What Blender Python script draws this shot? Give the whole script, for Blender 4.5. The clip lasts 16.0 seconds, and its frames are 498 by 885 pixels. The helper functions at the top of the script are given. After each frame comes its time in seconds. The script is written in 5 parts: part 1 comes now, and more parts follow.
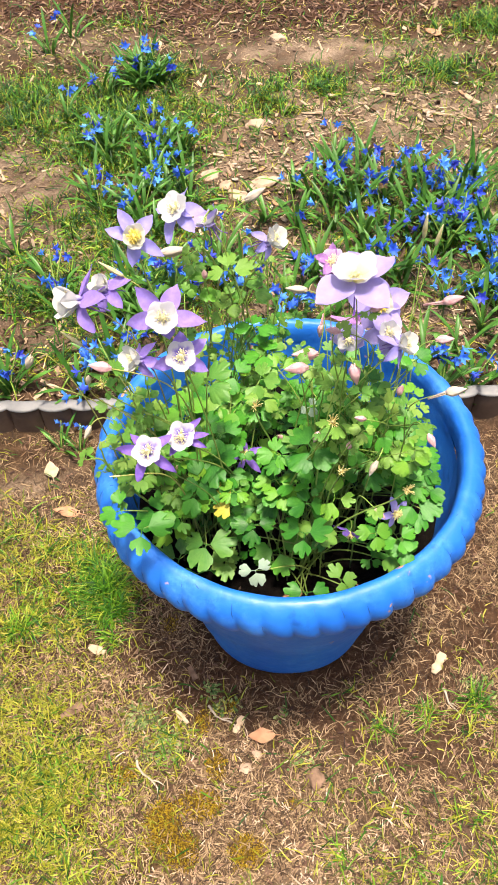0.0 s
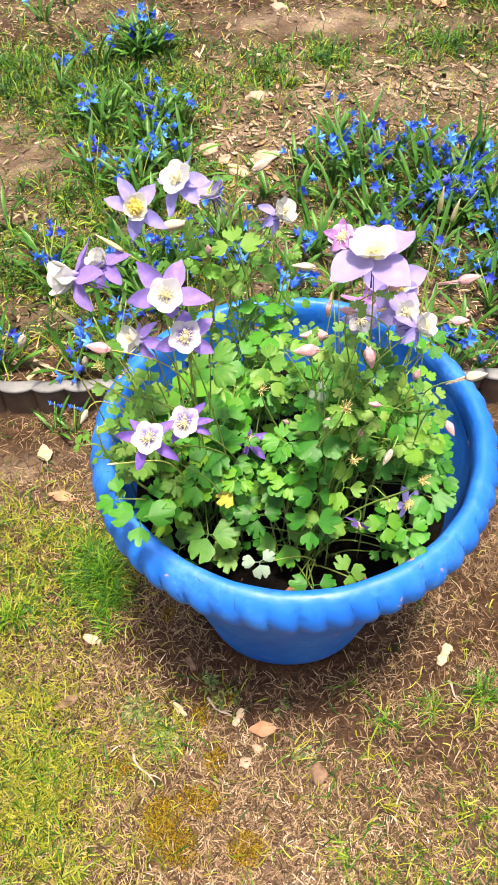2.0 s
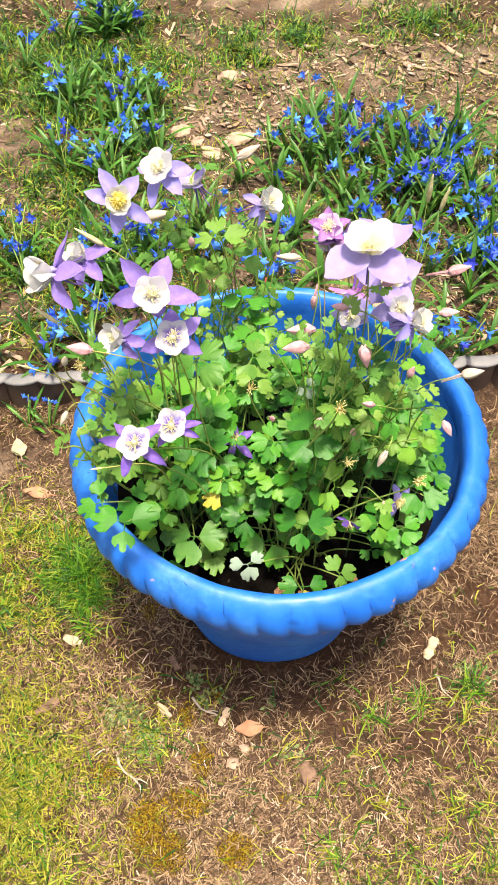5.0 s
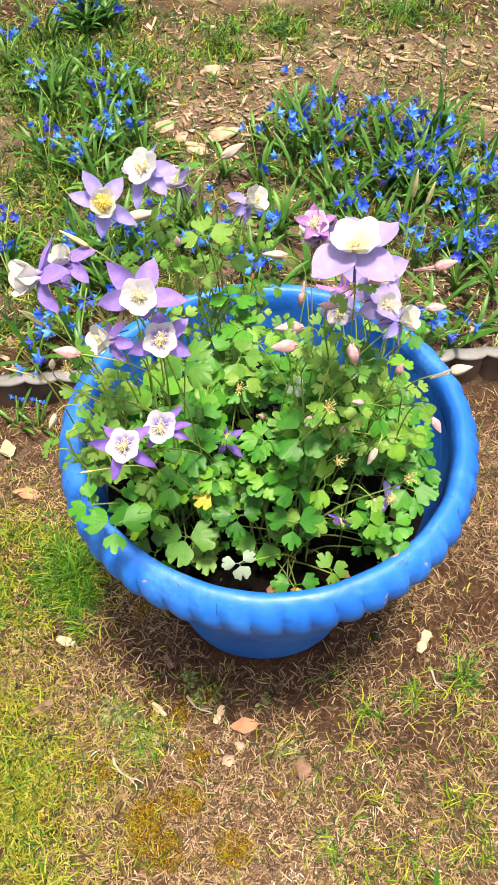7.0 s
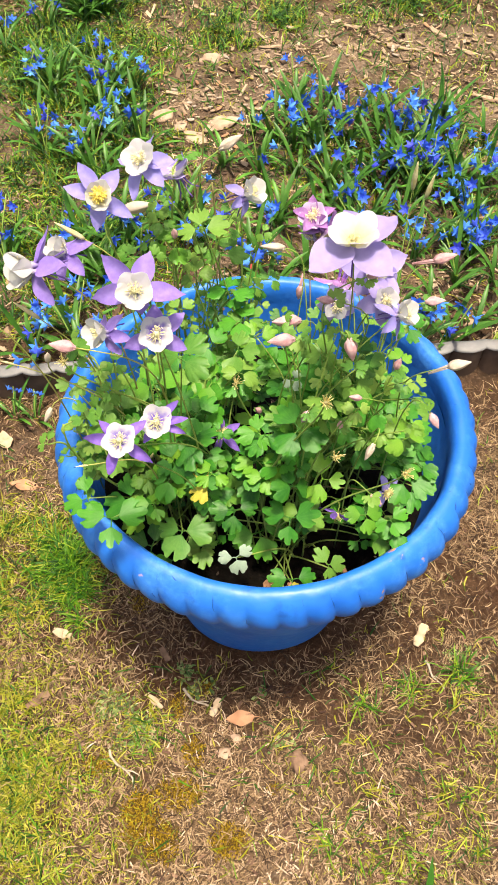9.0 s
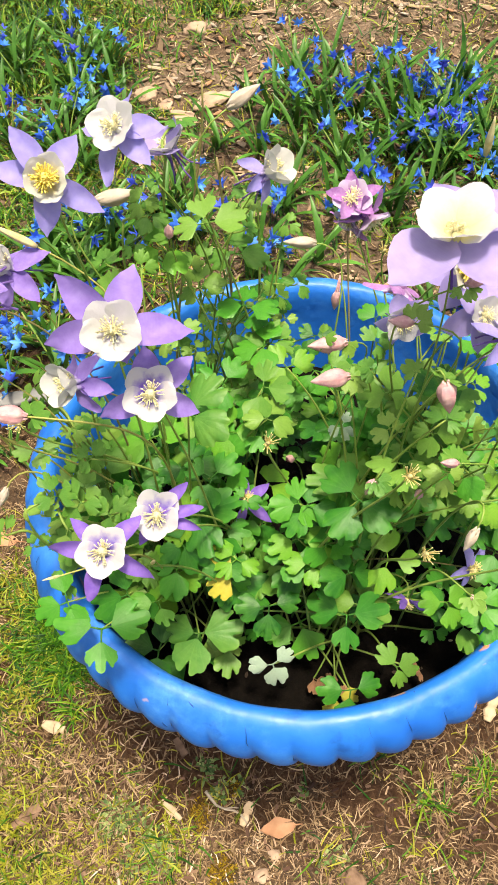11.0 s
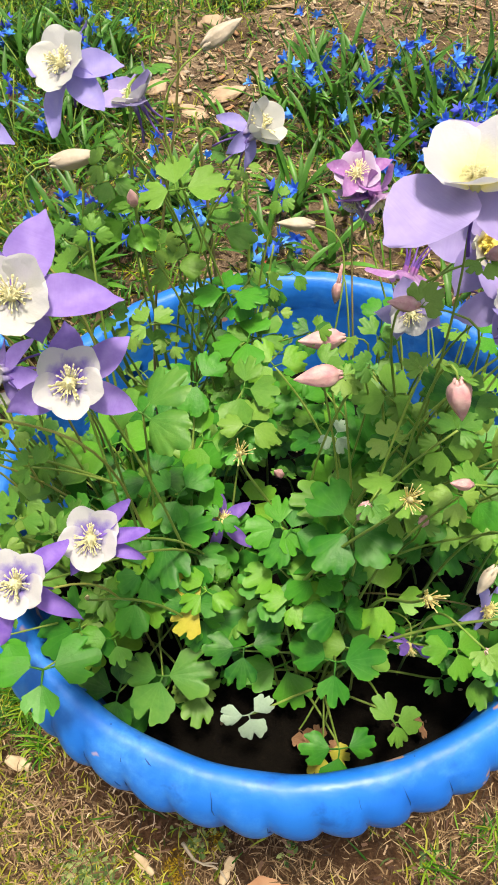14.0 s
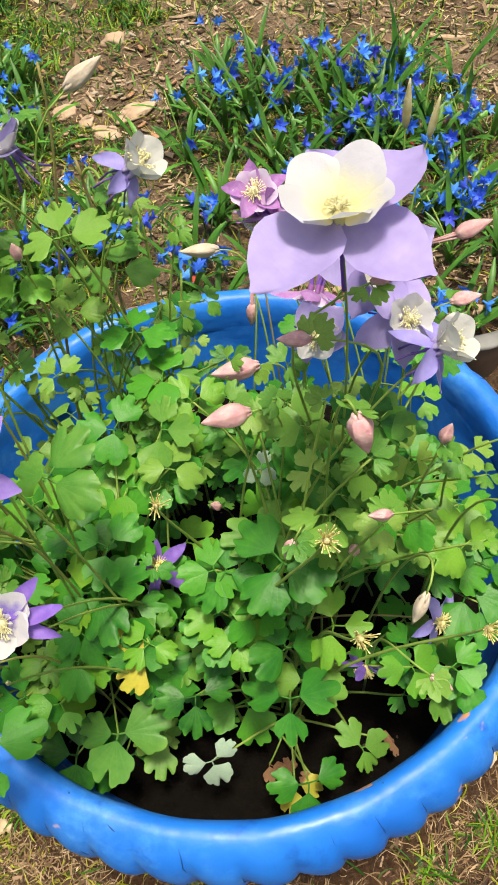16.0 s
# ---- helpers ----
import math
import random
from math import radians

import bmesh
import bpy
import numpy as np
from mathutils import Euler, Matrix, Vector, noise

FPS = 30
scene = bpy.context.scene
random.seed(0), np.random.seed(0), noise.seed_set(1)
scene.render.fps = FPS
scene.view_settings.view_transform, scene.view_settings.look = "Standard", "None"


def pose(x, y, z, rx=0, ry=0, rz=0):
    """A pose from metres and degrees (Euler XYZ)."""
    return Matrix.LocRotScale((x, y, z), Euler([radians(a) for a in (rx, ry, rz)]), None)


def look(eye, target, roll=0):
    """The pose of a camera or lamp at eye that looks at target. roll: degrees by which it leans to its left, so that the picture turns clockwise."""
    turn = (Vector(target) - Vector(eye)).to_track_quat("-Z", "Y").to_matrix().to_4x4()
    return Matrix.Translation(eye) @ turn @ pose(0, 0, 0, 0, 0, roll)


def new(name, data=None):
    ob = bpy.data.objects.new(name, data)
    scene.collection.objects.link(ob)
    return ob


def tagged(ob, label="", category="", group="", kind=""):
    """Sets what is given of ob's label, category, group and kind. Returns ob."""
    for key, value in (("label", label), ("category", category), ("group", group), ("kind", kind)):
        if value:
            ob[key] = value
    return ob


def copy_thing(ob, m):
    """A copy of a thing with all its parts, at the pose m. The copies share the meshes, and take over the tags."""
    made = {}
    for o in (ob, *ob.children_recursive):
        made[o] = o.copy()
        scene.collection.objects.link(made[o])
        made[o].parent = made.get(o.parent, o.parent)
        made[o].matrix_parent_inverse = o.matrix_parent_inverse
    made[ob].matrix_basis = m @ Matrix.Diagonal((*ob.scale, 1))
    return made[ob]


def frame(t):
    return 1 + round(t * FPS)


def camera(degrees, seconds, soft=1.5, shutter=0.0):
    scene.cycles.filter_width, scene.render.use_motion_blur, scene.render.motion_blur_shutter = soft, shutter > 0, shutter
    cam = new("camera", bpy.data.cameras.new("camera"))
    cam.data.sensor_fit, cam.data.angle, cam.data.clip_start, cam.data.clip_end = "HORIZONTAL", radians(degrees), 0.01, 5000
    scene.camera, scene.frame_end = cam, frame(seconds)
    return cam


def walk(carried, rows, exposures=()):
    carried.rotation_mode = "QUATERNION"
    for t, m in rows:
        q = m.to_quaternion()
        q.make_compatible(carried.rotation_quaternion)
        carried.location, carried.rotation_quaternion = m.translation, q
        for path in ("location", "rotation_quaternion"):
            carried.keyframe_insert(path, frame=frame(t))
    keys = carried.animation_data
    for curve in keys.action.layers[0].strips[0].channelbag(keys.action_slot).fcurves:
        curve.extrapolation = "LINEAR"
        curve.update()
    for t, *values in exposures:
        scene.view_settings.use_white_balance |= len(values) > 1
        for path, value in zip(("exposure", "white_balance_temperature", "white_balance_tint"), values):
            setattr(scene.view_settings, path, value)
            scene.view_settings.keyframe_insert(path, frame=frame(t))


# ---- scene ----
cam = camera(33.5, 16.0, soft=1.7)
PATH = [
    (0, (-0.019, -0.58, 1.032), (-0.085, 0.696, -0.507), -2.0),
    (0.5, (-0.019, -0.566, 1.022), (-0.082, 0.701, -0.524), -2.0),
    (1, (-0.023, -0.561, 1.014), (-0.084, 0.695, -0.54), -1.9),
    (1.5, (-0.025, -0.555, 1.005), (-0.082, 0.689, -0.559), -1.5),
    (2, (-0.031, -0.551, 1.005), (-0.08, 0.687, -0.564), -1.1),
    (2.5, (-0.034, -0.543, 0.998), (-0.081, 0.686, -0.579), -1.0),
    (3, (-0.038, -0.531, 0.995), (-0.072, 0.688, -0.59), -0.6),
    (3.5, (-0.046, -0.525, 1.001), (-0.068, 0.688, -0.589), -0.3),
    (4, (-0.049, -0.522, 0.998), (-0.053, 0.687, -0.595), 0.3),
    (6.5, (-0.04, -0.524, 0.994), (0.0, 0.669, -0.611), 0.5),
    (7, (-0.046, -0.518, 0.997), (0.001, 0.671, -0.61), 0.7),
    (7.5, (-0.048, -0.517, 0.994), (0.01, 0.668, -0.616), 1.3),
    (8, (-0.045, -0.521, 0.998), (0.008, 0.658, -0.617), 1.3),
    (8.2, (-0.044, -0.526, 1.0), (0.01, 0.652, -0.615), 1.4),
    (10.3, (-0.046, -0.414, 0.935), (-0.012, 0.738, -0.7), -1.8),
    (10.5, (-0.05, -0.39, 0.915), (-0.011, 0.764, -0.718), -2.6),
    (11, (-0.059, -0.355, 0.868), (-0.01, 0.794, -0.769), -1.7),
    (11.5, (-0.076, -0.331, 0.838), (-0.024, 0.827, -0.792), 1.6),
    (12, (-0.087, -0.314, 0.821), (-0.042, 0.858, -0.799), 2.3),
    (12.5, (-0.093, -0.317, 0.812), (-0.057, 0.865, -0.801), 2.9),
    (13, (-0.09, -0.317, 0.807), (-0.055, 0.866, -0.805), 3.3),
    (13.5, (-0.067, -0.313, 0.798), (-0.043, 0.865, -0.818), 1.0),
    (14, (-0.035, -0.311, 0.8), (-0.027, 0.868, -0.816), -1.8),
    (14.5, (-0.007, -0.311, 0.801), (-0.002, 0.867, -0.815), -4.0),
    (15, (0.011, -0.309, 0.803), (0.015, 0.874, -0.809), -5.9),
    (15.5, (0.002, -0.295, 0.803), (0.026, 0.883, -0.813), -6.9),
    (16, (-0.008, -0.29, 0.799), (0.071, 0.884, -0.818), -6.3),
]
walk(cam, [(t, look(eye, target, roll)) for t, eye, target, roll in PATH],
     exposures=[(0.0, 1.43, 6950, 10), (4.0, 1.44, 7050, 10), (6.5, 1.37, 7200, 9), (10.5, 1.23, 7450, 6), (12.0, 1.14, 7450, 3), (16.0, 0.92, 7150, 1)])

# ---- sky and sun ----
SUN_TO = Vector((0.05, -0.10, 0.99)).normalized()
world = bpy.data.worlds.new("sky")
scene.world = world
world.use_nodes = True
wn, wl = world.node_tree.nodes, world.node_tree.links
sky = wn.new("ShaderNodeTexSky")
sky.sky_type, sky.sun_disc = "NISHITA", False
sky.sun_elevation = math.asin(SUN_TO.z)
sky.sun_rotation = math.atan2(SUN_TO.x, SUN_TO.y)
wn["Background"].inputs["Strength"].default_value = 0.10
sky.dust_density, sky.air_density, sky.ozone_density = 6.0, 1.0, 0.5
wl.new(sky.outputs["Color"], wn["Background"].inputs["Color"])
sun = new("sun", bpy.data.lights.new("sun", "SUN"))
sun.data.energy, sun.data.angle, sun.data.color = 3.0, radians(8), (1.0, 0.94, 0.83)
sun.matrix_world = look(SUN_TO * 30, (0, 0, 0))


# ---- materials ----
class Nodes:
    """A small node-tree builder for one material."""

    def __init__(self, name):
        self.mat = bpy.data.materials.new(name)
        self.mat.use_nodes = True
        self.tree = self.mat.node_tree
        self.tree.nodes.clear()
        self.out = self.add("ShaderNodeOutputMaterial")

    def add(self, kind, **values):
        node = self.tree.nodes.new(kind)
        for key, value in values.items():
            setattr(node, key, value)
        return node

    def join(self, a, b):
        self.tree.links.new(a, b)

    def coords(self, which="Object"):
        return self.add("ShaderNodeTexCoord").outputs[which]

    def noise(self, scale, detail=4.0, rough=0.55, coords=None):
        n = self.add("ShaderNodeTexNoise")
        n.inputs["Scale"].default_value = scale
        n.inputs["Detail"].default_value = detail
        n.inputs["Roughness"].default_value = rough
        self.join(coords or self.coords(), n.inputs["Vector"])
        return n.outputs["Fac"]

    def ramp(self, value, stops):
        r = self.add("ShaderNodeValToRGB")
        e = r.color_ramp.elements
        while len(e) < len(stops):
            e.new(0.5)
        for el, (p, c) in zip(e, stops):
            el.position = p
            el.color = (*c, 1) if len(c) == 3 else c
        self.join(value, r.inputs["Fac"])
        return r.outputs["Color"]

    def mix(self, fac, a, b, how="MIX"):
        m = self.add("ShaderNodeMix", data_type="RGBA", blend_type=how)
        for sock, v in ((m.inputs[0], fac), (m.inputs[6], a), (m.inputs[7], b)):
            if hasattr(v, "is_linked"):
                self.join(v, sock)
            elif isinstance(v, tuple):
                sock.default_value = (*v, 1)
            else:
                sock.default_value = v
        return m.outputs[2]

    def math(self, how, a, b=0.0):
        m = self.add("ShaderNodeMath", operation=how)
        for sock, v in zip(m.inputs, (a, b)):
            if hasattr(v, "is_linked"):
                self.join(v, sock)
            else:
                sock.default_value = v
        return m.outputs[0]

    def surface(self, color, rough=0.6, bump=None, height=0.001, translucent=0.0, trans_color=None, spec=0.4, coat=0.0):
        p = self.add("ShaderNodeBsdfPrincipled")
        if hasattr(color, "is_linked"):
            self.join(color, p.inputs["Base Color"])
        else:
            p.inputs["Base Color"].default_value = (*color, 1)
        if hasattr(rough, "is_linked"):
            self.join(rough, p.inputs["Roughness"])
        else:
            p.inputs["Roughness"].default_value = rough
        p.inputs["Specular IOR Level"].default_value = spec
        p.inputs["Coat Weight"].default_value = coat
        p.inputs["Coat Roughness"].default_value = 0.25
        if bump is not None:
            b = self.add("ShaderNodeBump")
            b.inputs["Distance"].default_value = height
            self.join(bump, b.inputs["Height"])
            self.join(b.outputs["Normal"], p.inputs["Normal"])
        shader = p.outputs["BSDF"]
        if translucent:
            t = self.add("ShaderNodeBsdfTranslucent")
            tc = trans_color if trans_color is not None else color
            if hasattr(tc, "is_linked"):
                self.join(tc, t.inputs["Color"])
            else:
                t.inputs["Color"].default_value = (*tc, 1)
            m = self.add("ShaderNodeMixShader")
            m.inputs[0].default_value = translucent
            self.join(shader, m.inputs[1])
            self.join(t.outputs[0], m.inputs[2])
            shader = m.outputs[0]
        self.join(shader, self.out.inputs["Surface"])
        return self.mat


def piece_random(n):
    return n.add("ShaderNodeObjectInfo").outputs["Random"]


def island_random(n):
    return n.add("ShaderNodeNewGeometry").outputs["Random Per Island"]


def make_paint():
    n = Nodes("blue_paint")
    big, fine = n.noise(9, 4), n.noise(60, 5)
    base = n.ramp(big, [(0.3, (0.003, 0.100, 0.50)), (0.7, (0.014, 0.165, 0.62))])
    # chalky, faded film and brush streaks
    chalk = n.math("MULTIPLY", n.ramp(n.noise(22, 6, 0.7), [(0.48, (0, 0, 0)), (0.68, (1, 1, 1))]), n.ramp(n.noise(150, 3, 0.6), [(0.35, (0.25, 0.25, 0.25)), (0.7, (1, 1, 1))]))
    base = n.mix(n.math("MULTIPLY", chalk, 0.6), base, (0.085, 0.30, 0.72))
    dull = n.ramp(n.noise(45, 4, 0.65), [(0.60, (0, 0, 0)), (0.72, (0.6, 0.6, 0.6))])
    base = n.mix(dull, base, (0.003, 0.05, 0.30))
    chips = n.ramp(n.noise(34, 3), [(0.69, (0, 0, 0)), (0.72, (1, 1, 1))])
    base = n.mix(chips, base, n.ramp(n.noise(11, 2), [(0.4, (0.50, 0.24, 0.12)), (0.6, (0.42, 0.30, 0.42))]))
    wrinkle = n.math("ADD", n.math("MULTIPLY", n.noise(24, 3), 1.6), n.math("MULTIPLY", n.noise(80, 4, 0.6), 0.35))
    rough = n.math("ADD", n.math("MULTIPLY", n.noise(30, 5, 0.7), 0.45), 0.24)
    return n.surface(base, rough, wrinkle, 0.0015, spec=0.42)


def make_groove():
    n = Nodes("dark_paint_crack")
    return n.surface(n.ramp(n.noise(120), [(0.4, (0.003, 0.035, 0.17)), (0.7, (0.008, 0.07, 0.30))]), 0.6)


def make_soil():
    n = Nodes("potting_soil")
    f = n.noise(140, 6, 0.7)
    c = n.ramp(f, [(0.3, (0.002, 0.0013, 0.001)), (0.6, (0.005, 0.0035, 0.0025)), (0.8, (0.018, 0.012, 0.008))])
    return n.surface(c, 0.95, f, 0.006, spec=0.1)


def make_ground():
    n = Nodes("earth")
    zone = n.add("ShaderNodeVertexColor", layer_name="zone").outputs["Color"]
    sep = n.add("ShaderNodeSeparateColor")
    n.join(zone, sep.inputs[0])
    f, g = n.noise(45, 6, 0.65), n.noise(220, 4, 0.7)
    earth = n.ramp(f, [(0.25, (0.014, 0.007, 0.004)), (0.5, (0.05, 0.025, 0.012)), (0.75, (0.13, 0.072, 0.04))])
    earth = n.mix(n.ramp(g, [(0.58, (0, 0, 0)), (0.75, (0.6, 0.6, 0.6))]), earth, (0.36, 0.26, 0.17))
    moss = n.ramp(g, [(0.3, (0.08, 0.048, 0.003)), (0.7, (0.23, 0.15, 0.006))])
    c = n.mix(n.math("MULTIPLY", sep.outputs[0], n.ramp(f, [(0.35, (0.2, 0.2, 0.2)), (0.6, (1, 1, 1))])), earth, moss)
    c = n.mix(sep.outputs[1], c, n.ramp(g, [(0.3, (0.20, 0.135, 0.09)), (0.7, (0.50, 0.38, 0.28))]))
    # third mask: dark bare earth, also painted where soft shade lies
    c = n.mix(sep.outputs[2], c, n.ramp(g, [(0.35, (0.03, 0.013, 0.007)), (0.7, (0.12, 0.058, 0.031))]))
    # rough lawn beyond the bed
    wide = n.noise(2.5, 5, 0.6)
    lawn = n.mix(n.ramp(wide, [(0.4, (0, 0, 0)), (0.62, (1, 1, 1))]), n.ramp(f, [(0.3, (0.018, 0.055, 0.006)), (0.7, (0.07, 0.15, 0.014))]), n.ramp(g, [(0.3, (0.09, 0.08, 0.025)), (0.7, (0.22, 0.18, 0.07))]))
    far = n.add("ShaderNodeSeparateColor")
    n.join(n.add("ShaderNodeVertexColor", layer_name="afar").outputs["Color"], far.inputs[0])
    c = n.mix(far.outputs[0], c, lawn)
    return n.surface(c, 0.95, n.math("ADD", f, g), 0.008, spec=0.15)


def make_blades(name, stops, translucent, rough=0.55):
    n = Nodes(name)
    c = n.ramp(island_random(n), stops)
    c = n.mix(n.math("MULTIPLY", n.noise(300, 2), 0.35), c, n.mix(1.0, c, (0.5, 0.5, 0.5), "MULTIPLY"))
    return n.surface(c, rough, translucent=translucent, spec=0.3)


def make_leaf(name, stops, trans, rough=0.42, translucent=0.2):
    n = Nodes(name)
    c = n.ramp(piece_random(n), stops)
    f = n.noise(1.6, 4)
    c = n.mix(n.ramp(f, [(0.4, (0, 0, 0)), (0.75, (0.45, 0.45, 0.45))]), c, trans)
    c = n.mix(n.ramp(n.noise(9, 3), [(0.45, (0, 0, 0)), (0.7, (0.25, 0.25, 0.25))]), c, n.mix(1.0, c, (0.55, 0.6, 0.5), "MULTIPLY"))
    sep = n.add("ShaderNodeSeparateColor")
    n.join(n.add("ShaderNodeVertexColor", layer_name="vein").outputs["Color"], sep.inputs[0])
    c = n.mix(n.math("MULTIPLY", sep.outputs[0], 0.09), c, n.mix(0.5, trans, (0.45, 0.55, 0.25)))
    c = n.mix(n.math("MULTIPLY", sep.outputs[1], n.ramp(n.noise(2.2, 2), [(0.42, (0, 0, 0)), (0.62, (0.55, 0.55, 0.55))])), c, trans)
    tint = n.mix(0.65, c, trans)
    lift = n.math("SUBTRACT", n.noise(4, 4), n.math("MULTIPLY", sep.outputs[0], 0.10))
    return n.surface(c, rough, lift, 0.0004, translucent, tint, spec=0.22)


def make_petal(name, inner, outer, low, high, tint):
    """A petal whose colour runs from its spur to its rim along the flower's own axis."""
    n = Nodes(name)
    sep = n.add("ShaderNodeSeparateXYZ")
    n.join(n.coords(), sep.inputs[0])
    f = n.noise(7, 4)
    z = n.math("ADD", sep.outputs["Z"], n.math("MULTIPLY", n.math("SUBTRACT", f, 0.5), 0.12))
    c = n.ramp(n.math("ADD", n.math("MULTIPLY", z, 0.8), 0.5), [(0.38, (0.17, 0.08, 0.42)), (low - 0.03, inner), (low + 0.01, inner), (high, outer)])
    c = n.mix(n.math("MULTIPLY", piece_random(n), 0.12), c, tint)
    return n.surface(c, 0.5, n.noise(10, 3), 0.0004, 0.4, spec=0.25)


def make_sepal(name, dark, light):
    n = Nodes(name)
    f = n.noise(3.0, 4)
    wave = n.add("ShaderNodeTexNoise")
    wave.inputs["Scale"].default_value = 4.0
    m = n.add("ShaderNodeMapping")
    m.inputs["Scale"].default_value = (1, 9, 1)
    n.join(n.coords(), m.inputs["Vector"])
    n.join(m.outputs[0], wave.inputs["Vector"])
    c = n.ramp(n.math("ADD", n.math("MULTIPLY", f, 0.92), n.math("MULTIPLY", wave.outputs["Fac"], 0.08)), [(0.3, dark), (0.7, light)])
    c = n.mix(n.math("MULTIPLY", piece_random(n), 0.25), c, light)
    return n.surface(c, 0.5, wave.outputs["Fac"], 0.0001, 0.4, spec=0.2)


def make_plain(name, a, b, scale=60, rough=0.7, translucent=0.0, height=0.001, spec=0.3):
    n = Nodes(name)
    f = n.noise(scale, 5)
    c = n.ramp(f, [(0.3, a), (0.7, b)])
    c = n.mix(n.math("MULTIPLY", piece_random(n), 0.35), c, n.mix(1.0, c, (0.6, 0.58, 0.55), "MULTIPLY"))
    return n.surface(c, rough, f, height, translucent, spec=spec)


def make_tepal():
    n = Nodes("blue_tepal")
    c = n.ramp(piece_random(n), [(0.0, (0.055, 0.06, 0.62)), (0.35, (0.03, 0.13, 0.78)), (0.7, (0.05, 0.25, 0.90)), (1.0, (0.13, 0.40, 0.95))])
    c = n.mix(n.math("MULTIPLY", n.noise(3, 3), 0.2), c, (0.16, 0.30, 0.90))
    return n.surface(c, 0.5, translucent=0.3, spec=0.25)


PAINT, CRACK, SOIL, EARTH = make_paint(), make_groove(), make_soil(), make_ground()
GREEN = make_blades("green_grass", [(0.0, (0.006, 0.036, 0.003)), (0.4, (0.03, 0.12, 0.006)), (0.75, (0.14, 0.29, 0.015)), (1.0, (0.36, 0.40, 0.05))], 0.25)
SPRIG = make_blades("bright_green_grass", [(0.0, (0.010, 0.06, 0.003)), (0.4, (0.045, 0.165, 0.006)), (0.8, (0.13, 0.29, 0.012)), (1.0, (0.28, 0.36, 0.03))], 0.28)
BED_GREEN = make_blades("deep_green_grass", [(0.0, (0.003, 0.018, 0.002)), (0.5, (0.016, 0.090, 0.005)), (0.85, (0.090, 0.23, 0.012)), (1.0, (0.26, 0.34, 0.04))], 0.15)
BED_LAWN = make_blades("olive_bed_grass", [(0.0, (0.03, 0.06, 0.003)), (0.35, (0.13, 0.18, 0.006)), (0.75, (0.29, 0.30, 0.014)), (1.0, (0.45, 0.40, 0.07))], 0.28)
STRAW = make_blades("dry_grass", [(0.0, (0.022, 0.011, 0.006)), (0.35, (0.085, 0.047, 0.022)), (0.75, (0.235, 0.148, 0.078)), (1.0, (0.43, 0.31, 0.19))], 0.1, 0.7)
PALE_STRAW = make_blades("pale_dry_grass", [(0.0, (0.07, 0.038, 0.020)), (0.3, (0.20, 0.125, 0.07)), (0.7, (0.40, 0.28, 0.165)), (1.0, (0.66, 0.52, 0.35))], 0.1, 0.7)
LAWN = make_blades("yellowish_lawn", [(0.0, (0.04, 0.07, 0.004)), (0.3, (0.16, 0.19, 0.008)), (0.65, (0.28, 0.275, 0.016)), (1.0, (0.46, 0.42, 0.07))], 0.28)
BLEACH = make_blades("bleached_straw", [(0.0, (0.065, 0.036, 0.02)), (0.3, (0.22, 0.14, 0.085)), (0.7, (0.41, 0.285, 0.20)), (1.0, (0.62, 0.48, 0.38))], 0.1, 0.75)
MOSSY = make_blades("moss", [(0.0, (0.035, 0.018, 0.002)), (0.5, (0.14, 0.078, 0.003)), (1.0, (0.34, 0.23, 0.007))], 0.2, 0.8)
WEED = make_blades("grey_green_weed", [(0.0, (0.03, 0.075, 0.016)), (0.5, (0.12, 0.20, 0.05)), (1.0, (0.30, 0.36, 0.13))], 0.25, 0.6)
MULCH = make_blades("wood_mulch", [(0.0, (0.05, 0.027, 0.017)), (0.4, (0.20, 0.13, 0.08)), (0.8, (0.34, 0.235, 0.155)), (1.0, (0.48, 0.36, 0.25))], 0.0, 0.8)
DARK_MULCH = make_blades("dark_bark", [(0.0, (0.03, 0.013, 0.009)), (0.5, (0.10, 0.05, 0.033)), (0.92, (0.22, 0.13, 0.085)), (1.0, (0.40, 0.27, 0.17))], 0.0, 0.85)
LEAF = make_leaf("columbine_leaf", [(0.0, (0.008, 0.070, 0.009)), (0.4, (0.021, 0.142, 0.015)), (0.75, (0.047, 0.212, 0.018)), (1.0, (0.145, 0.285, 0.024))], (0.085, 0.29, 0.024), translucent=0.17)
LEAF_YOUNG = make_leaf("young_leaf", [(0.0, (0.05, 0.17, 0.025)), (0.6, (0.11, 0.24, 0.035)), (1.0, (0.18, 0.29, 0.055))], (0.16, 0.30, 0.05))
LEAF_PALE = make_leaf("silvery_leaf", [(0.0, (0.24, 0.34, 0.25)), (1.0, (0.31, 0.41, 0.31))], (0.38, 0.46, 0.36))
LEAF_YELLOW = make_leaf("yellowed_leaf", [(0.0, (0.32, 0.32, 0.04)), (1.0, (0.44, 0.38, 0.05))], (0.46, 0.34, 0.05))
STEM = make_plain("green_stem", (0.13, 0.23, 0.035), (0.26, 0.34, 0.08), 40, 0.5)
STEM_YELLOW = make_plain("yellowish_stem", (0.22, 0.24, 0.05), (0.42, 0.40, 0.12), 40, 0.5)
STEM_RED = make_plain("reddish_stem", (0.20, 0.20, 0.06), (0.33, 0.24, 0.12), 40, 0.5)
WHITE = make_petal("white_petal", (0.20, 0.12, 0.58), (0.60, 0.58, 0.62), 0.51, 0.585, (0.56, 0.53, 0.62))
YELLOW = make_petal("yellow_petal", (0.78, 0.64, 0.14), (0.64, 0.63, 0.58), 0.50, 0.66, (0.64, 0.60, 0.46))
CREAM = make_petal("cream_petal", (0.42, 0.34, 0.66), (0.60, 0.59, 0.60), 0.47, 0.55, (0.62, 0.60, 0.52))
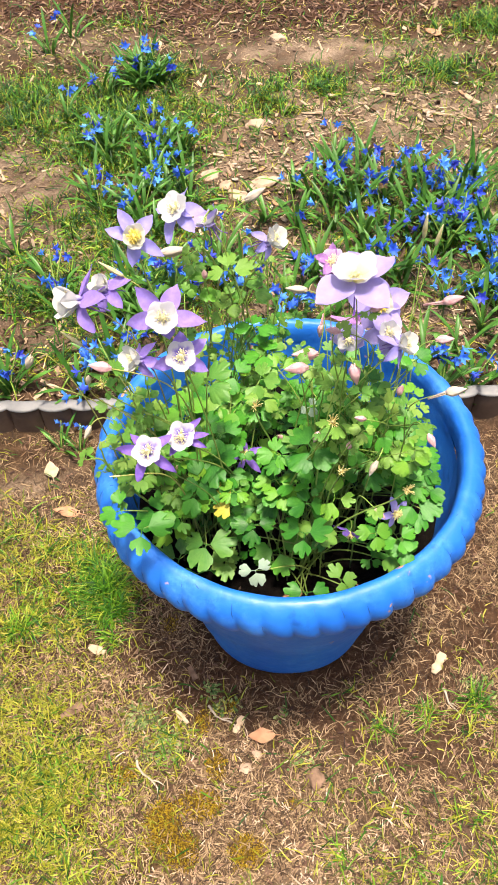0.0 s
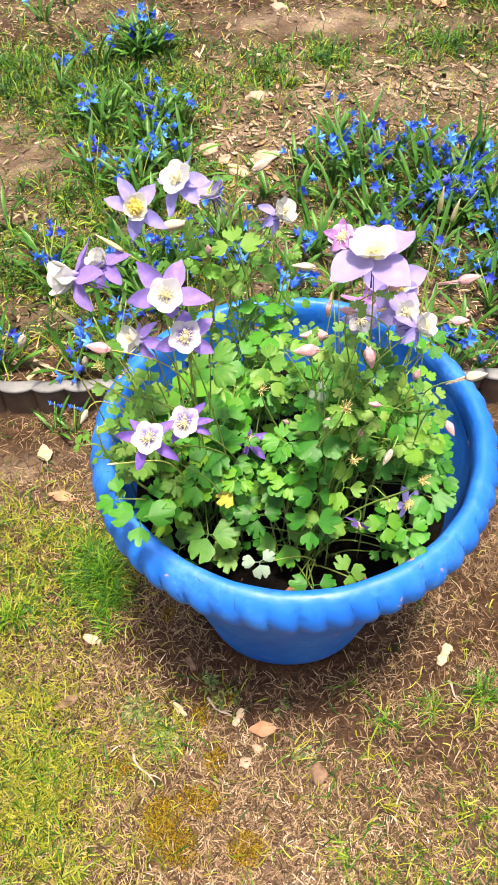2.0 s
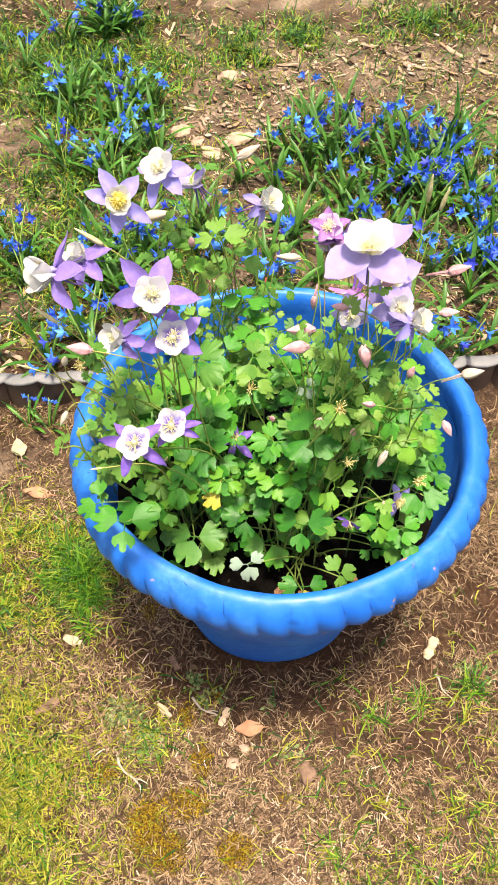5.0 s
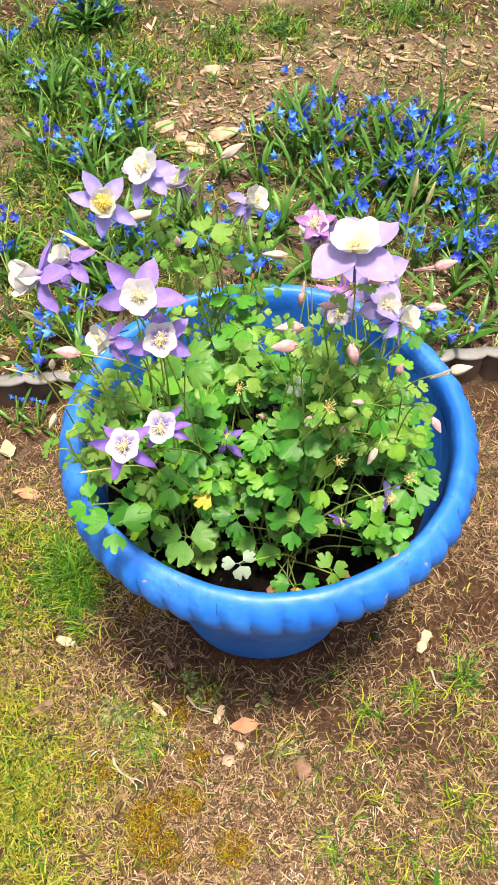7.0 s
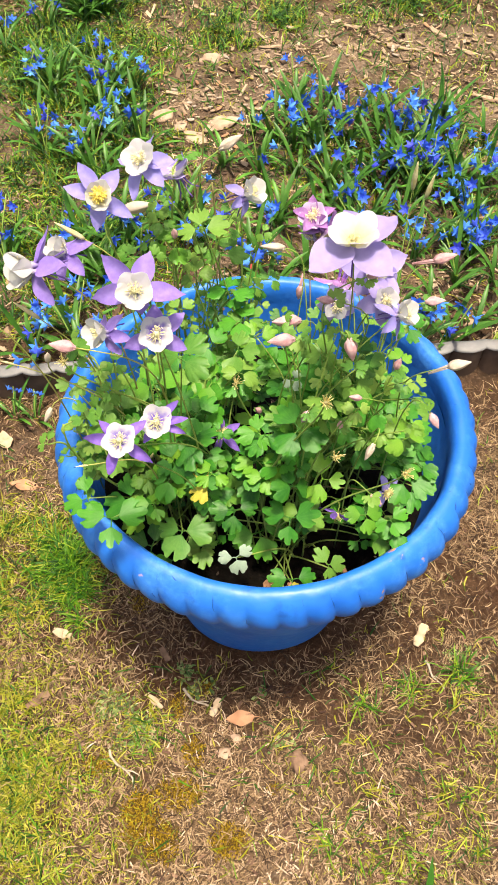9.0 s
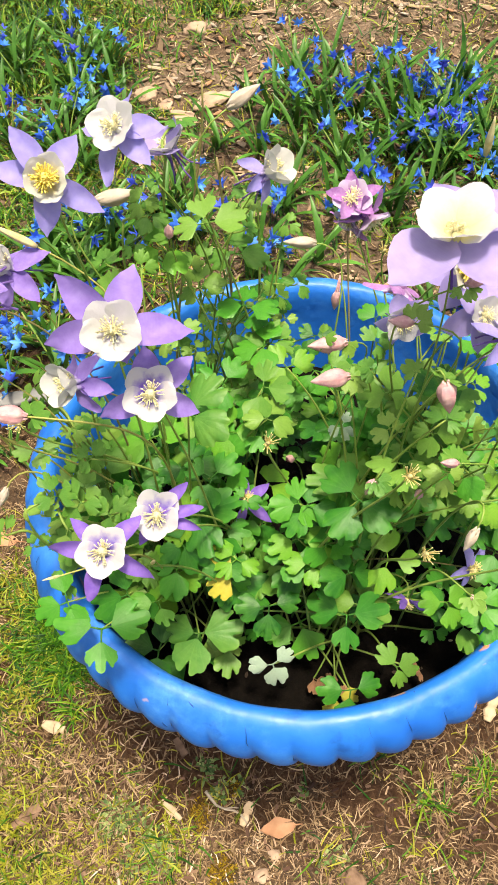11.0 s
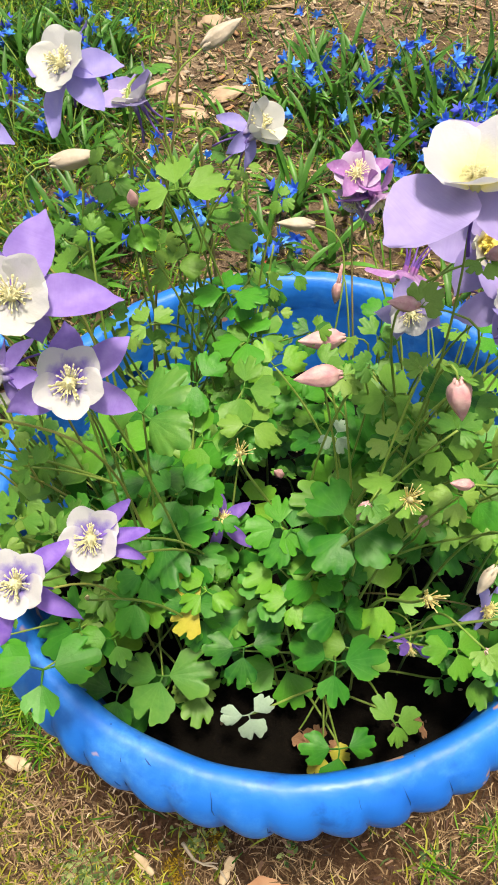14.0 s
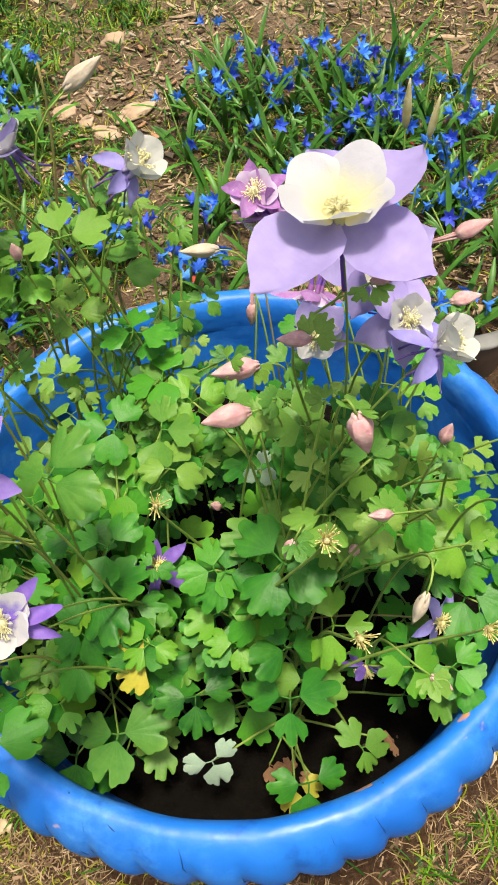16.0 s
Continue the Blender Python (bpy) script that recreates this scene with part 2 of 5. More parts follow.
PEARL = make_petal("pearl_petal", (0.72, 0.68, 0.36), (0.56, 0.55, 0.60), 0.52, 0.70, (0.54, 0.52, 0.62))
ROSE = make_petal("rose_petal", (0.40, 0.14, 0.46), (0.66, 0.58, 0.76), 0.42, 0.72, (0.62, 0.30, 0.62))
LAVENDER = make_sepal("lavender_sepal", (0.27, 0.22, 0.68), (0.41, 0.36, 0.78))
VIOLET = make_sepal("violet_sepal", (0.24, 0.14, 0.56), (0.38, 0.27, 0.72))
LILAC = make_sepal("lilac_sepal", (0.34, 0.27, 0.64), (0.46, 0.38, 0.74))
MAGENTA = make_sepal("magenta_sepal", (0.32, 0.09, 0.42), (0.54, 0.32, 0.62))
INDIGO = make_sepal("indigo_sepal", (0.17, 0.08, 0.52), (0.34, 0.20, 0.68))
POLLEN = make_plain("cream_anther", (0.95, 0.88, 0.50), (1.0, 0.96, 0.70), 20, 0.8, 0.35)
GOLD = make_plain("golden_stamen", (0.95, 0.74, 0.12), (1.0, 0.88, 0.30), 20, 0.8, 0.25)
ANTHER = make_plain("gold_anther", (0.90, 0.76, 0.28), (0.96, 0.88, 0.50), 20, 0.8, 0.3)
PINK = make_plain("pink_bud", (0.60, 0.28, 0.33), (0.76, 0.52, 0.52), 4, 0.5, 0.25)
CREAM_BUD = make_plain("cream_bud", (0.55, 0.45, 0.36), (0.70, 0.60, 0.52), 4, 0.5, 0.25)
POD = make_plain("yellow_pod", (0.55, 0.46, 0.20), (0.78, 0.72, 0.46), 4, 0.5, 0.2)
SQUILL = make_tepal()
SQUILL_LEAF = make_plain("squill_leaf", (0.006, 0.045, 0.007), (0.10, 0.27, 0.035), 14, 0.4, 0.18)
LIP = make_plain("grey_plastic", (0.12, 0.12, 0.125), (0.22, 0.215, 0.22), 30, 0.55)
PANEL = make_plain("brown_plastic", (0.055, 0.032, 0.023), (0.125, 0.080, 0.056), 25, 0.8, height=0.003)
STONE = make_plain("pale_stone", (0.30, 0.20, 0.14), (0.50, 0.36, 0.26), 40, 0.85, height=0.004)
DRY = make_plain("dry_leaf", (0.34, 0.16, 0.085), (0.52, 0.29, 0.17), 50, 0.7, 0.15)
CHIP = make_plain("wood_chip", (0.34, 0.24, 0.15), (0.55, 0.42, 0.29), 90, 0.8)
FLAKE = make_plain("brown_chip", (0.22, 0.14, 0.09), (0.46, 0.34, 0.23), 90, 0.85)
BARK = make_plain("brown_bark", (0.10, 0.055, 0.035), (0.24, 0.15, 0.10), 90, 0.9)
TWIG = make_plain("grey_twig", (0.30, 0.24, 0.19), (0.50, 0.42, 0.34), 90, 0.8)
RED = make_plain("red_leaf", (0.35, 0.02, 0.015), (0.55, 0.07, 0.05), 10, 0.5, 0.2)


# ---- mesh helpers ----
def mesh_of(name, verts, faces, materials, smooth=True):
    me = bpy.data.meshes.new(name)
    me.from_pydata([tuple(v) for v in verts], [], faces)
    for m in materials if isinstance(materials, (list, tuple)) else [materials]:
        me.materials.append(m)
    if smooth:
        me.polygons.foreach_set("use_smooth", [True] * len(me.polygons))
    me.update()
    return me


def piece(name, me, parent, m=None, label=""):
    """A mesh object under a thing or a part, at the pose m in the parent's space."""
    ob = new(name, me)
    ob.parent = parent
    if m is not None:
        ob.matrix_basis = m
    return tagged(ob, label)


def thing(name, label, category, m=None, me=None, group="", kind=""):
    ob = new(name, me)
    if m is not None:
        ob.matrix_basis = m
    return tagged(ob, label, category, group, kind)


def aim(place, way, roll=0.0, size=1.0):
    """A pose whose z axis points along way."""
    q = Vector(way).normalized().to_track_quat("Z", "Y").to_matrix().to_4x4()
    return Matrix.Translation(place) @ q @ Matrix.Rotation(radians(roll), 4, "Z") @ Matrix.Scale(size, 4)


def bezier(a, b, c, d, n):
    out = []
    for i in range(n + 1):
        t = i / n
        out.append(a * (1 - t) ** 3 + b * 3 * t * (1 - t) ** 2 + c * 3 * t * t * (1 - t) + d * t ** 3)
    return out


def tube(points, radii, sides=6, verts=None, faces=None):
    """A tapered tube along points, added to verts and faces."""
    verts = [] if verts is None else verts
    faces = [] if faces is None else faces
    start = len(verts)
    side = Vector((1, 0.2, 0.1))
    for i, p in enumerate(points):
        way = (points[min(i + 1, len(points) - 1)] - points[max(i - 1, 0)]).normalized()
        u = (side - way * side.dot(way)).normalized()
        v = way.cross(u)
        for k in range(sides):
            a = 2 * math.pi * k / sides
            verts.append(p + (u * math.cos(a) + v * math.sin(a)) * radii[i])
    for i in range(len(points) - 1):
        for k in range(sides):
            a, b = start + i * sides + k, start + i * sides + (k + 1) % sides
            faces.append((a, b, b + sides, a + sides))
    faces.append(tuple(start + k for k in reversed(range(sides))))
    faces.append(tuple(start + (len(points) - 1) * sides + k for k in range(sides)))
    return verts, faces


def sheet(rows, verts, faces):
    """Joins rows of points of equal length into a grid of quads."""
    start, w = len(verts), len(rows[0])
    for r in rows:
        verts.extend(r)
    for i in range(len(rows) - 1):
        for k in range(w - 1):
            a = start + i * w + k
            faces.append((a, a + 1, a + w + 1, a + w))


# ---- ground ----
def edge_y(x):
    """The line of the lawn edging in plan."""
    return 0.322 + 0.045 * x


def relief(x, y):
    """Height of the ground: a bed a little above the lawn, with uneven earth."""
    step = np.clip((y - edge_y(x) + 0.012) / 0.024, 0, 1)
    z = 0.03 * step * step * (3 - 2 * step)
    z = z + 0.005 * np.sin(21 * x + 3 * np.sin(9 * y)) * np.sin(17 * y + 1.3) + 0.003 * np.sin(61 * x + 1) * np.sin(53 * y + 2 * np.sin(30 * x))
    return z - 0.012 * np.exp(-((x / 0.15) ** 2 + (y / 0.15) ** 2))


def blobs(x, y, spots):
    """Soft patches in plan: (x, y, reach x, reach y, weight)."""
    d = np.zeros_like(x)
    for cx, cy, sx, sy, w in spots:
        d = np.maximum(d, w * np.exp(-(((x - cx) / sx) ** 2 + ((y - cy) / sy) ** 2)))
    return d


LUSH = [(-0.33, 1.42, 0.09, 0.07, 1.0), (-0.275, -0.01, 0.05, 0.05, 1.0), (-0.36, 0.08, 0.08, 0.05, 0.8), (-0.30, 0.05, 0.06, 0.04, 0.8), (-0.38, -0.04, 0.07, 0.06, 0.9), (-0.32, -0.035, 0.06, 0.05, 0.9), (-0.35, -0.19, 0.06, 0.05, 0.8),
        (-0.30, -0.24, 0.06, 0.05, 0.75), (-0.28, -0.31, 0.06, 0.05, 0.8), (-0.31, -0.36, 0.08, 0.05, 0.8), (-0.23, -0.34, 0.05, 0.04, 0.6), (-0.64, 0.0, 0.18, 0.5, 0.9),
        (-0.32, 0.95, 0.16, 0.24, 1.0), (-0.40, 1.18, 0.22, 0.18, 1.0), (-0.62, 1.28, 0.1, 0.1, 1.0), (-0.28, 0.62, 0.2, 0.12, 0.7),
        (-0.48, 0.62, 0.12, 0.12, 0.7), (0.38, 1.44, 0.10, 0.07, 1.0), (0.56, 1.70, 0.14, 0.08, 1.0), (0.30, 1.66, 0.05, 0.05, 0.9),
        (-0.05, 1.32, 0.12, 0.08, 0.7), (0.10, 1.40, 0.05, 0.08, 0.9), (-0.12, 1.92, 0.1, 0.06, 0.8), (0.25, 0.78, 0.22, 0.2, 0.3),
        (-0.17, -0.20, 0.04, 0.05, 0.6), (-0.10, -0.165, 0.02, 0.02, 0.7),
        (0.12, -0.34, 0.06, 0.06, 0.25), (0.22, -0.26, 0.10, 0.08, 0.2), (0.08, -0.26, 0.08, 0.06, 0.15), (-0.38, 0.42, 0.12, 0.06, 0.6), (-0.45, 1.75, 0.08, 0.05, 0.5)]
THIN = [(-0.34, -0.115, 0.06, 0.025, 0.9), (-0.285, -0.105, 0.04, 0.03, 0.8), (-0.25, -0.17, 0.035, 0.035, 0.8), (-0.335, 0.115, 0.06, 0.02, 0.8), (-0.205, -0.23, 0.03, 0.03, 0.7)]
TUFTS = [(-0.262, 0.0, 0.03, 0.035, 0.6), (0.112, -0.188, 0.012, 0.010, 0.5), (0.172, -0.172, 0.012, 0.011, 0.6), (0.240, -0.164, 0.016, 0.013, 0.5), (0.070, -0.148, 0.012, 0.010, 0.3),
         (0.048, -0.335, 0.016, 0.012, 0.45), (0.123, -0.285, 0.014, 0.012, 0.25), (0.218, -0.350, 0.016, 0.013, 0.45), (0.004, -0.221, 0.01, 0.01, 0.3), (0.38, 1.44, 0.08, 0.05, 0.9),
         (0.56, 1.70, 0.12, 0.06, 0.9), (-0.34, 0.95, 0.10, 0.18, 0.8), (-0.42, 1.2, 0.16, 0.14, 0.8), (-0.62, 1.28, 0.08, 0.1, 0.9), (-0.28, 0.62, 0.12, 0.05, 0.6), (-0.48, 0.62, 0.08, 0.08, 0.7)]
TAN = [(-0.58, 0.93, 0.10, 0.08, 1.0), (-0.35, 0.75, 0.4, 0.35, 0.75), (0.1, 0.62, 0.35, 0.25, 0.8), (0.1, 1.25, 0.6, 0.2, 0.75), (0.45, 0.9, 0.2, 0.3, 0.8), (-0.57, 1.04, 0.14, 0.10, 1.0), (-0.08, 1.04, 0.16, 0.10, 1.0), (0.42, 1.27, 0.2, 0.09, 0.9), (0.0, -0.32, 0.12, 0.10, 0.35),
       (-0.38, 0.17, 0.1, 0.05, 0.7), (0.22, -0.33, 0.16, 0.12, 0.3), (-0.5, 1.62, 0.3, 0.1, 0.5), (0.12, 1.57, 0.32, 0.08, 1.0)]
# Bare brown earth; patches round the planter also carry its soft shadow as colour.
BARE_SHADED = [(-0.185, -0.10, 0.05, 0.045, 1.2), (0.0, 1.9, 1.2, 0.19, 1.3), (0.0, -0.1, 0.19, 0.09, 0.75), (0.24, -0.02, 0.12, 0.12, 0.7), (0.1, 0.45, 0.25, 0.1, 0.7), (-0.3, 0.36, 0.2, 0.05, 0.6),
        (0.35, 0.28, 0.3, 0.05, 0.5), (0.18, -0.12, 0.1, 0.08, 0.7), (-0.12, -0.14, 0.10, 0.06, 1.15), (0.28, -0.06, 0.12, 0.07, 1.0), (0.02, -0.17, 0.16, 0.06, 0.9), (0.2, -0.2, 0.14, 0.1, 0.8), (0.33, -0.24, 0.16, 0.16, 0.8)]
CLEAR = [(-0.07, 1.0, 0.11, 0.06, 0.75), (-0.58, 1.05, 0.1, 0.07, 0.8), (-0.50, 0.95, 0.13, 0.09, 0.95), (-0.50, 0.50, 0.09, 0.05, 0.7), (0.02, 1.55, 0.25, 0.09, 1.0), (-0.37, 0.22, 0.15, 0.075, 1.0), (-0.42, 0.25, 0.22, 0.035, 1.0), (0.42, 0.26, 0.2, 0.05, 0.8), (0.0, 0.0, 0.13, 0.13, 1.0)]
MOSS = [(-0.15, -0.31, 0.022, 0.03, 1.0), (-0.125, -0.335, 0.02, 0.022, 1.0), (-0.105, -0.285, 0.026, 0.018, 1.0), (-0.09, -0.24, 0.014, 0.02, 0.9), (-0.202, -0.25, 0.016, 0.012, 0.9),
        (-0.05, -0.335, 0.022, 0.02, 0.9), (-0.11, -0.185, 0.012, 0.02, 0.6), (0.0, -0.28, 0.012, 0.012, 0.5), (-0.162, -0.05, 0.014, 0.016, 0.6), (-0.075, -0.16, 0.01, 0.012, 0.5)]


def spread(lo, hi, step, far):
    inner = np.arange(lo, hi + step / 2, step)
    out = step * 1.6 ** np.arange(1, 20)
    out = np.cumsum(out)
    out = out[out < far]
    return np.concatenate([(lo - out)[::-1], inner, hi + out])


def make_ground_sheet():
    xs, ys = spread(-0.9, 0.9, 0.016, 60), spread(-0.6, 2.3, 0.016, 80)
    gx, gy = np.meshgrid(xs, ys)
    x, y = gx.ravel(), gy.ravel()
    verts = np.stack([x, y, relief(x, y)], 1)
    w = len(xs)
    a = (np.arange(len(ys) - 1)[:, None] * w + np.arange(w - 1)[None]).ravel()
    me = mesh_of("ground", verts.tolist(), np.stack([a, a + 1, a + w + 1, a + w], 1).tolist(), EARTH)
    layer = me.color_attributes.new("zone", "FLOAT_COLOR", "POINT")
    wob = 0.75 + 0.5 * np.sin(37 * x + 2 * np.sin(23 * y)) * np.sin(41 * y + 1)
    away = np.clip((np.maximum(np.abs(x) - 0.8, np.abs(y - 0.85) - 1.5) + 0.12 * np.sin(5 * x + 2 * np.sin(4 * y))) / 0.6, 0, 1)
    # blue channel: dark earth, deepened under bed grass as painted shade between blades
    col = np.stack([np.clip(blobs(x, y, MOSS) * 1.3 + 0.35 * blobs(x, y, LUSH) * wob * (y < 0.3), 0, 1), np.clip(blobs(x, y, TAN) * wob, 0, 1) * 0.8,
                    np.clip(blobs(x, y, BARE_SHADED) * wob + 0.9 * blobs(x, y, LUSH) * (y > 0.3), 0, 1) * 0.8, np.ones_like(x)], 1)
    layer.data.foreach_set("color", col.astype(np.float32).ravel())
    afar = me.color_attributes.new("afar", "FLOAT_COLOR", "POINT")
    afar.data.foreach_set("color", np.stack([away, away, away, np.ones_like(x)], 1).astype(np.float32).ravel())
    return thing("ground", "uneven brown earth with moss, sparse lawn and mulch", "ground", me=me, kind="structure")


make_ground_sheet()
rng = np.random.default_rng(7)


def scatter(count, density, lo, hi):
    """Places in plan, drawn by a density between 0 and 1."""
    x, y = rng.uniform(lo[0], hi[0], count), rng.uniform(lo[1], hi[1], count)
    near = np.minimum(np.minimum(x - lo[0], hi[0] - x) / (0.12 * (hi[0] - lo[0])), np.minimum(np.where(lo[1] > 0.25, 1.0, (y - lo[1]) / 0.12), np.where(hi[1] < 0.35, 1.0, (hi[1] - y) / 0.2)))
    keep = rng.random(count) < density(x, y) * np.clip(near, 0, 1)
    keep &= ((x + 0.006) ** 2 + (y + 0.008) ** 2 > 0.122 ** 2) & (np.abs(y - edge_y(x)) > 0.012)
    return x[keep], y[keep]


def blades(name, x, y, length, width, rise, material, label, category, curl=0.28):
    """Many thin bent blades, standing or lying, as one mesh."""
    n = len(x)
    az, ln = rng.uniform(0, 2 * math.pi, n), rng.uniform(length[0], length[1], n)
    up = np.clip(rng.normal(rise[0], rise[1], n), 0.02, 1.35)
    turn = rng.normal(0, curl, n)
    wd = rng.uniform(width[0], width[1], n)
    base = np.stack([x, y, relief(x, y) - 0.001], 1)
    spine, p = [base], base
    heading, tilt = az.copy(), up.copy()
    for k in range(4):
        step = np.stack([np.cos(heading) * np.cos(tilt), np.sin(heading) * np.cos(tilt), np.sin(tilt)], 1) * (ln / 4)[:, None]
        p = p + step
        floor = relief(p[:, 0], p[:, 1]) + 0.0015
        p[:, 2] = np.maximum(p[:, 2], floor)
        spine.append(p)
        heading = heading + turn * 0.5
        tilt = tilt - np.abs(rng.normal(0.25, 0.2, n))
    side = np.stack([-np.sin(az), np.cos(az), rng.normal(0, 0.3, n)], 1)
    rows = []
    for s, f in zip(spine, (0.8, 1.0, 0.9, 0.7, 0.1)):
        rows += [s - side * (wd * f / 2)[:, None], s + side * (wd * f / 2)[:, None]]
    verts = np.stack(rows, 1).reshape(-1, 3)
    o = (np.arange(n) * 10)[:, None]
    faces = np.concatenate([o + np.array([[k, k + 1, k + 3, k + 2]]) for k in (0, 2, 4, 6)], 0)
    me = mesh_of(name, verts.tolist(), faces.tolist(), material)
    return thing(name, label, category, me=me, kind="stuff")


def shards(name, x, y, length, width, material, label, category, lift=0.3):
    """Many small flat chips as one mesh of slim boxes."""
    n = len(x)
    az, ln, wd = rng.uniform(0, 2 * math.pi, n), rng.uniform(*length, n), rng.uniform(*width, n)
    th = wd * 0.25
    tilt = rng.normal(0, lift, n)
    a = np.stack([np.cos(az) * np.cos(tilt), np.sin(az) * np.cos(tilt), np.sin(tilt)], 1)
    roll = rng.normal(0, lift, n)
    b = np.stack([-np.sin(az) * np.cos(roll), np.cos(az) * np.cos(roll), np.sin(roll)], 1)
    c = np.cross(a, b)
    mid = np.stack([x, y, relief(x, y) + 0.002 + np.abs(np.sin(tilt)) * ln * 0.4], 1)
    rows = []
    for k in (-1, 1):
        for i, j, f in ((-1, -1, 0.6), (1, -1, 0.8), (1, 1, 0.5), (-1, 1, 1.0)):
            rows.append(mid + a * (ln * i / 2)[:, None] + b * (wd * j * f / 2)[:, None] + c * (th * k / 2)[:, None])
    verts = np.stack(rows, 1).reshape(-1, 3)
    o = (np.arange(n) * 8)[:, None]
    quads = ((3, 2, 1, 0), (4, 5, 6, 7), (0, 1, 5, 4), (1, 2, 6, 5), (2, 3, 7, 6), (3, 0, 4, 7))
    faces = np.concatenate([o + np.array([q]) for q in quads], 0)
    me = mesh_of(name, verts.tolist(), faces.tolist(), material, smooth=False)
    return thing(name, label, category, me=me, kind="stuff")


def clumpy(x, y, f=30.0):
    return np.clip(0.55 + 0.55 * np.sin(f * x + 2.5 * np.sin(0.7 * f * y)) * np.sin(f * 0.9 * y + 1.7 * np.sin(0.6 * f * x)), 0.05, 1)


def lush(x, y):
    return np.clip(blobs(x, y, LUSH) * (0.04 + 0.96 * np.clip(2.6 * clumpy(x, y, 48) * clumpy(x + 0.3, y, 21) - 0.3, 0, 1)) + 0.9 * blobs(x, y, TUFTS) * np.where(y > 0.3, np.clip(1.5 * clumpy(x, y, 27) - 0.25, 0, 1), 1.0) + 0.015 + 0.025 * (y > 0.35), 0, 1) * (1 - blobs(x, y, CLEAR)) * (1 - blobs(x, y, THIN)) * (1 - 0.6 * np.clip(blobs(x, y, BARE_SHADED), 0, 1) * (1 - blobs(x, y, TUFTS)))


def dry(x, y):
    return np.clip((0.15 + 0.75 * clumpy(x, y, 34)) * (1 - 0.72 * blobs(x, y, LUSH)) * (1 - 0.86 * np.clip(blobs(x, y, BARE_SHADED), 0, 1)) * (1 - 0.97 * blobs(x, y, MOSS)), 0.02, 1) * (1 - 0.95 * blobs(x, y, CLEAR))


gx, gy = scatter(230000, lush, (-0.8, -0.5), (0.55, 0.3))
half = rng.random(len(gx)) < 0.25 + 0.75 * blobs(gx, gy, TUFTS)
blades("lawn_grass", gx[half], gy[half], (0.012, 0.036), (0.0010, 0.0022), (0.7, 0.35), GREEN, "short patchy green lawn grass", "grass")
blades("olive_lawn_grass", gx[~half], gy[~half], (0.010, 0.030), (0.0009, 0.0019), (0.55, 0.35), LAWN, "olive and yellowish lawn grass between dead blades", "grass", 0.55)
SPRIGS = [(-0.262, 0.000, 0.024, 0.034, 1.0), (-0.248, -0.030, 0.016, 0.020, 1.0), (-0.275, 0.040, 0.022, 0.014, 0.7), (-0.300, 0.000, 0.020, 0.014, 0.5), (-0.240, -0.075, 0.010, 0.016, 0.6),
          (-0.37, -0.06, 0.03, 0.016, 0.55), (0.112, -0.188, 0.011, 0.009, 0.55), (0.172, -0.172, 0.012, 0.010, 0.6), (0.240, -0.150, 0.020, 0.012, 0.6)]
gx, gy = scatter(220000, lambda x, y: np.clip(blobs(x, y, SPRIGS) * 1.4 - 0.35, 0, 1) * (0.3 + 0.7 * clumpy(x, y, 75)), (-0.5, -0.25), (0.4, 0.12))
blades("lush_grass", gx, gy, (0.014, 0.040), (0.0011, 0.0022), (0.75, 0.35), SPRIG, "dense bright green tufts of grass beside the planter", "grass")
gx, gy = scatter(100000, lambda x, y: np.clip(blobs(x, y, [(-0.34, -0.28, 0.14, 0.14, 1.0), (-0.5, -0.1, 0.15, 0.2, 0.8), (-0.42, 0.05, 0.1, 0.08, 0.5)]) * clumpy(x, y, 18), 0, 1), (-0.8, -0.5), (0.0, 0.2))
blades("yellow_lawn_grass", gx, gy, (0.008, 0.024), (0.0009, 0.0018), (0.6, 0.35), LAWN, "sunburnt yellowish lawn grass", "grass", 0.55)
gx, gy = scatter(420000, lush, (-0.95, 0.3), (0.95, 2.2))
half = rng.random(len(gx)) < 0.46
blades("bed_grass", gx[half], gy[half], (0.018, 0.05), (0.0015, 0.0032), (0.85, 0.3), BED_GREEN, "tufts of green grass between bare earth and mulch", "grass")
blades("yellow_bed_grass", gx[~half], gy[~half], (0.010, 0.034), (0.0010, 0.0022), (0.6, 0.3), BED_LAWN, "yellow-green grass among the squills and mulch", "grass")
gx, gy = scatter(330000, dry, (-0.7, -0.5), (0.55, 0.3))
blades("dry_grass", gx, gy, (0.008, 0.026), (0.0006, 0.0015), (0.25, 0.34), STRAW, "matted dead tan grass lying on the earth", "dead grass", 0.55)
BLEACHED = [(-0.01, -0.30, 0.06, 0.05, 1.0), (0.03, -0.34, 0.12, 0.08, 0.9), (-0.06, -0.25, 0.07, 0.05, 0.7), (0.16, -0.38, 0.12, 0.08, 0.8), (-0.16, -0.40, 0.1, 0.06, 0.7), (-0.20, -0.16, 0.05, 0.05, 0.5), (-0.30, 0.10, 0.07, 0.04, 0.7)]
gx, gy = scatter(40000, lambda x, y: blobs(x, y, BLEACHED) * (0.2 + 0.8 * clumpy(x, y, 38)) * (1 - 0.8 * blobs(x, y, MOSS)), (-0.5, -0.5), (0.5, 0.3))
blades("bleached_grass", gx, gy, (0.008, 0.026), (0.0008, 0.0018), (0.22, 0.25), BLEACH, "bleached dead grass blades lying in mats", "dead grass", 0.55)
gx, gy = scatter(34000, lambda x, y: dry(x, y) * 0.8, (-0.95, 0.3), (0.95, 2.2))
blades("dry_bed_grass", gx, gy, (0.010, 0.034), (0.0009, 0.0024), (0.12, 0.2), PALE_STRAW, "dead tan grass and stalks lying on the bed", "dead grass", 0.3)
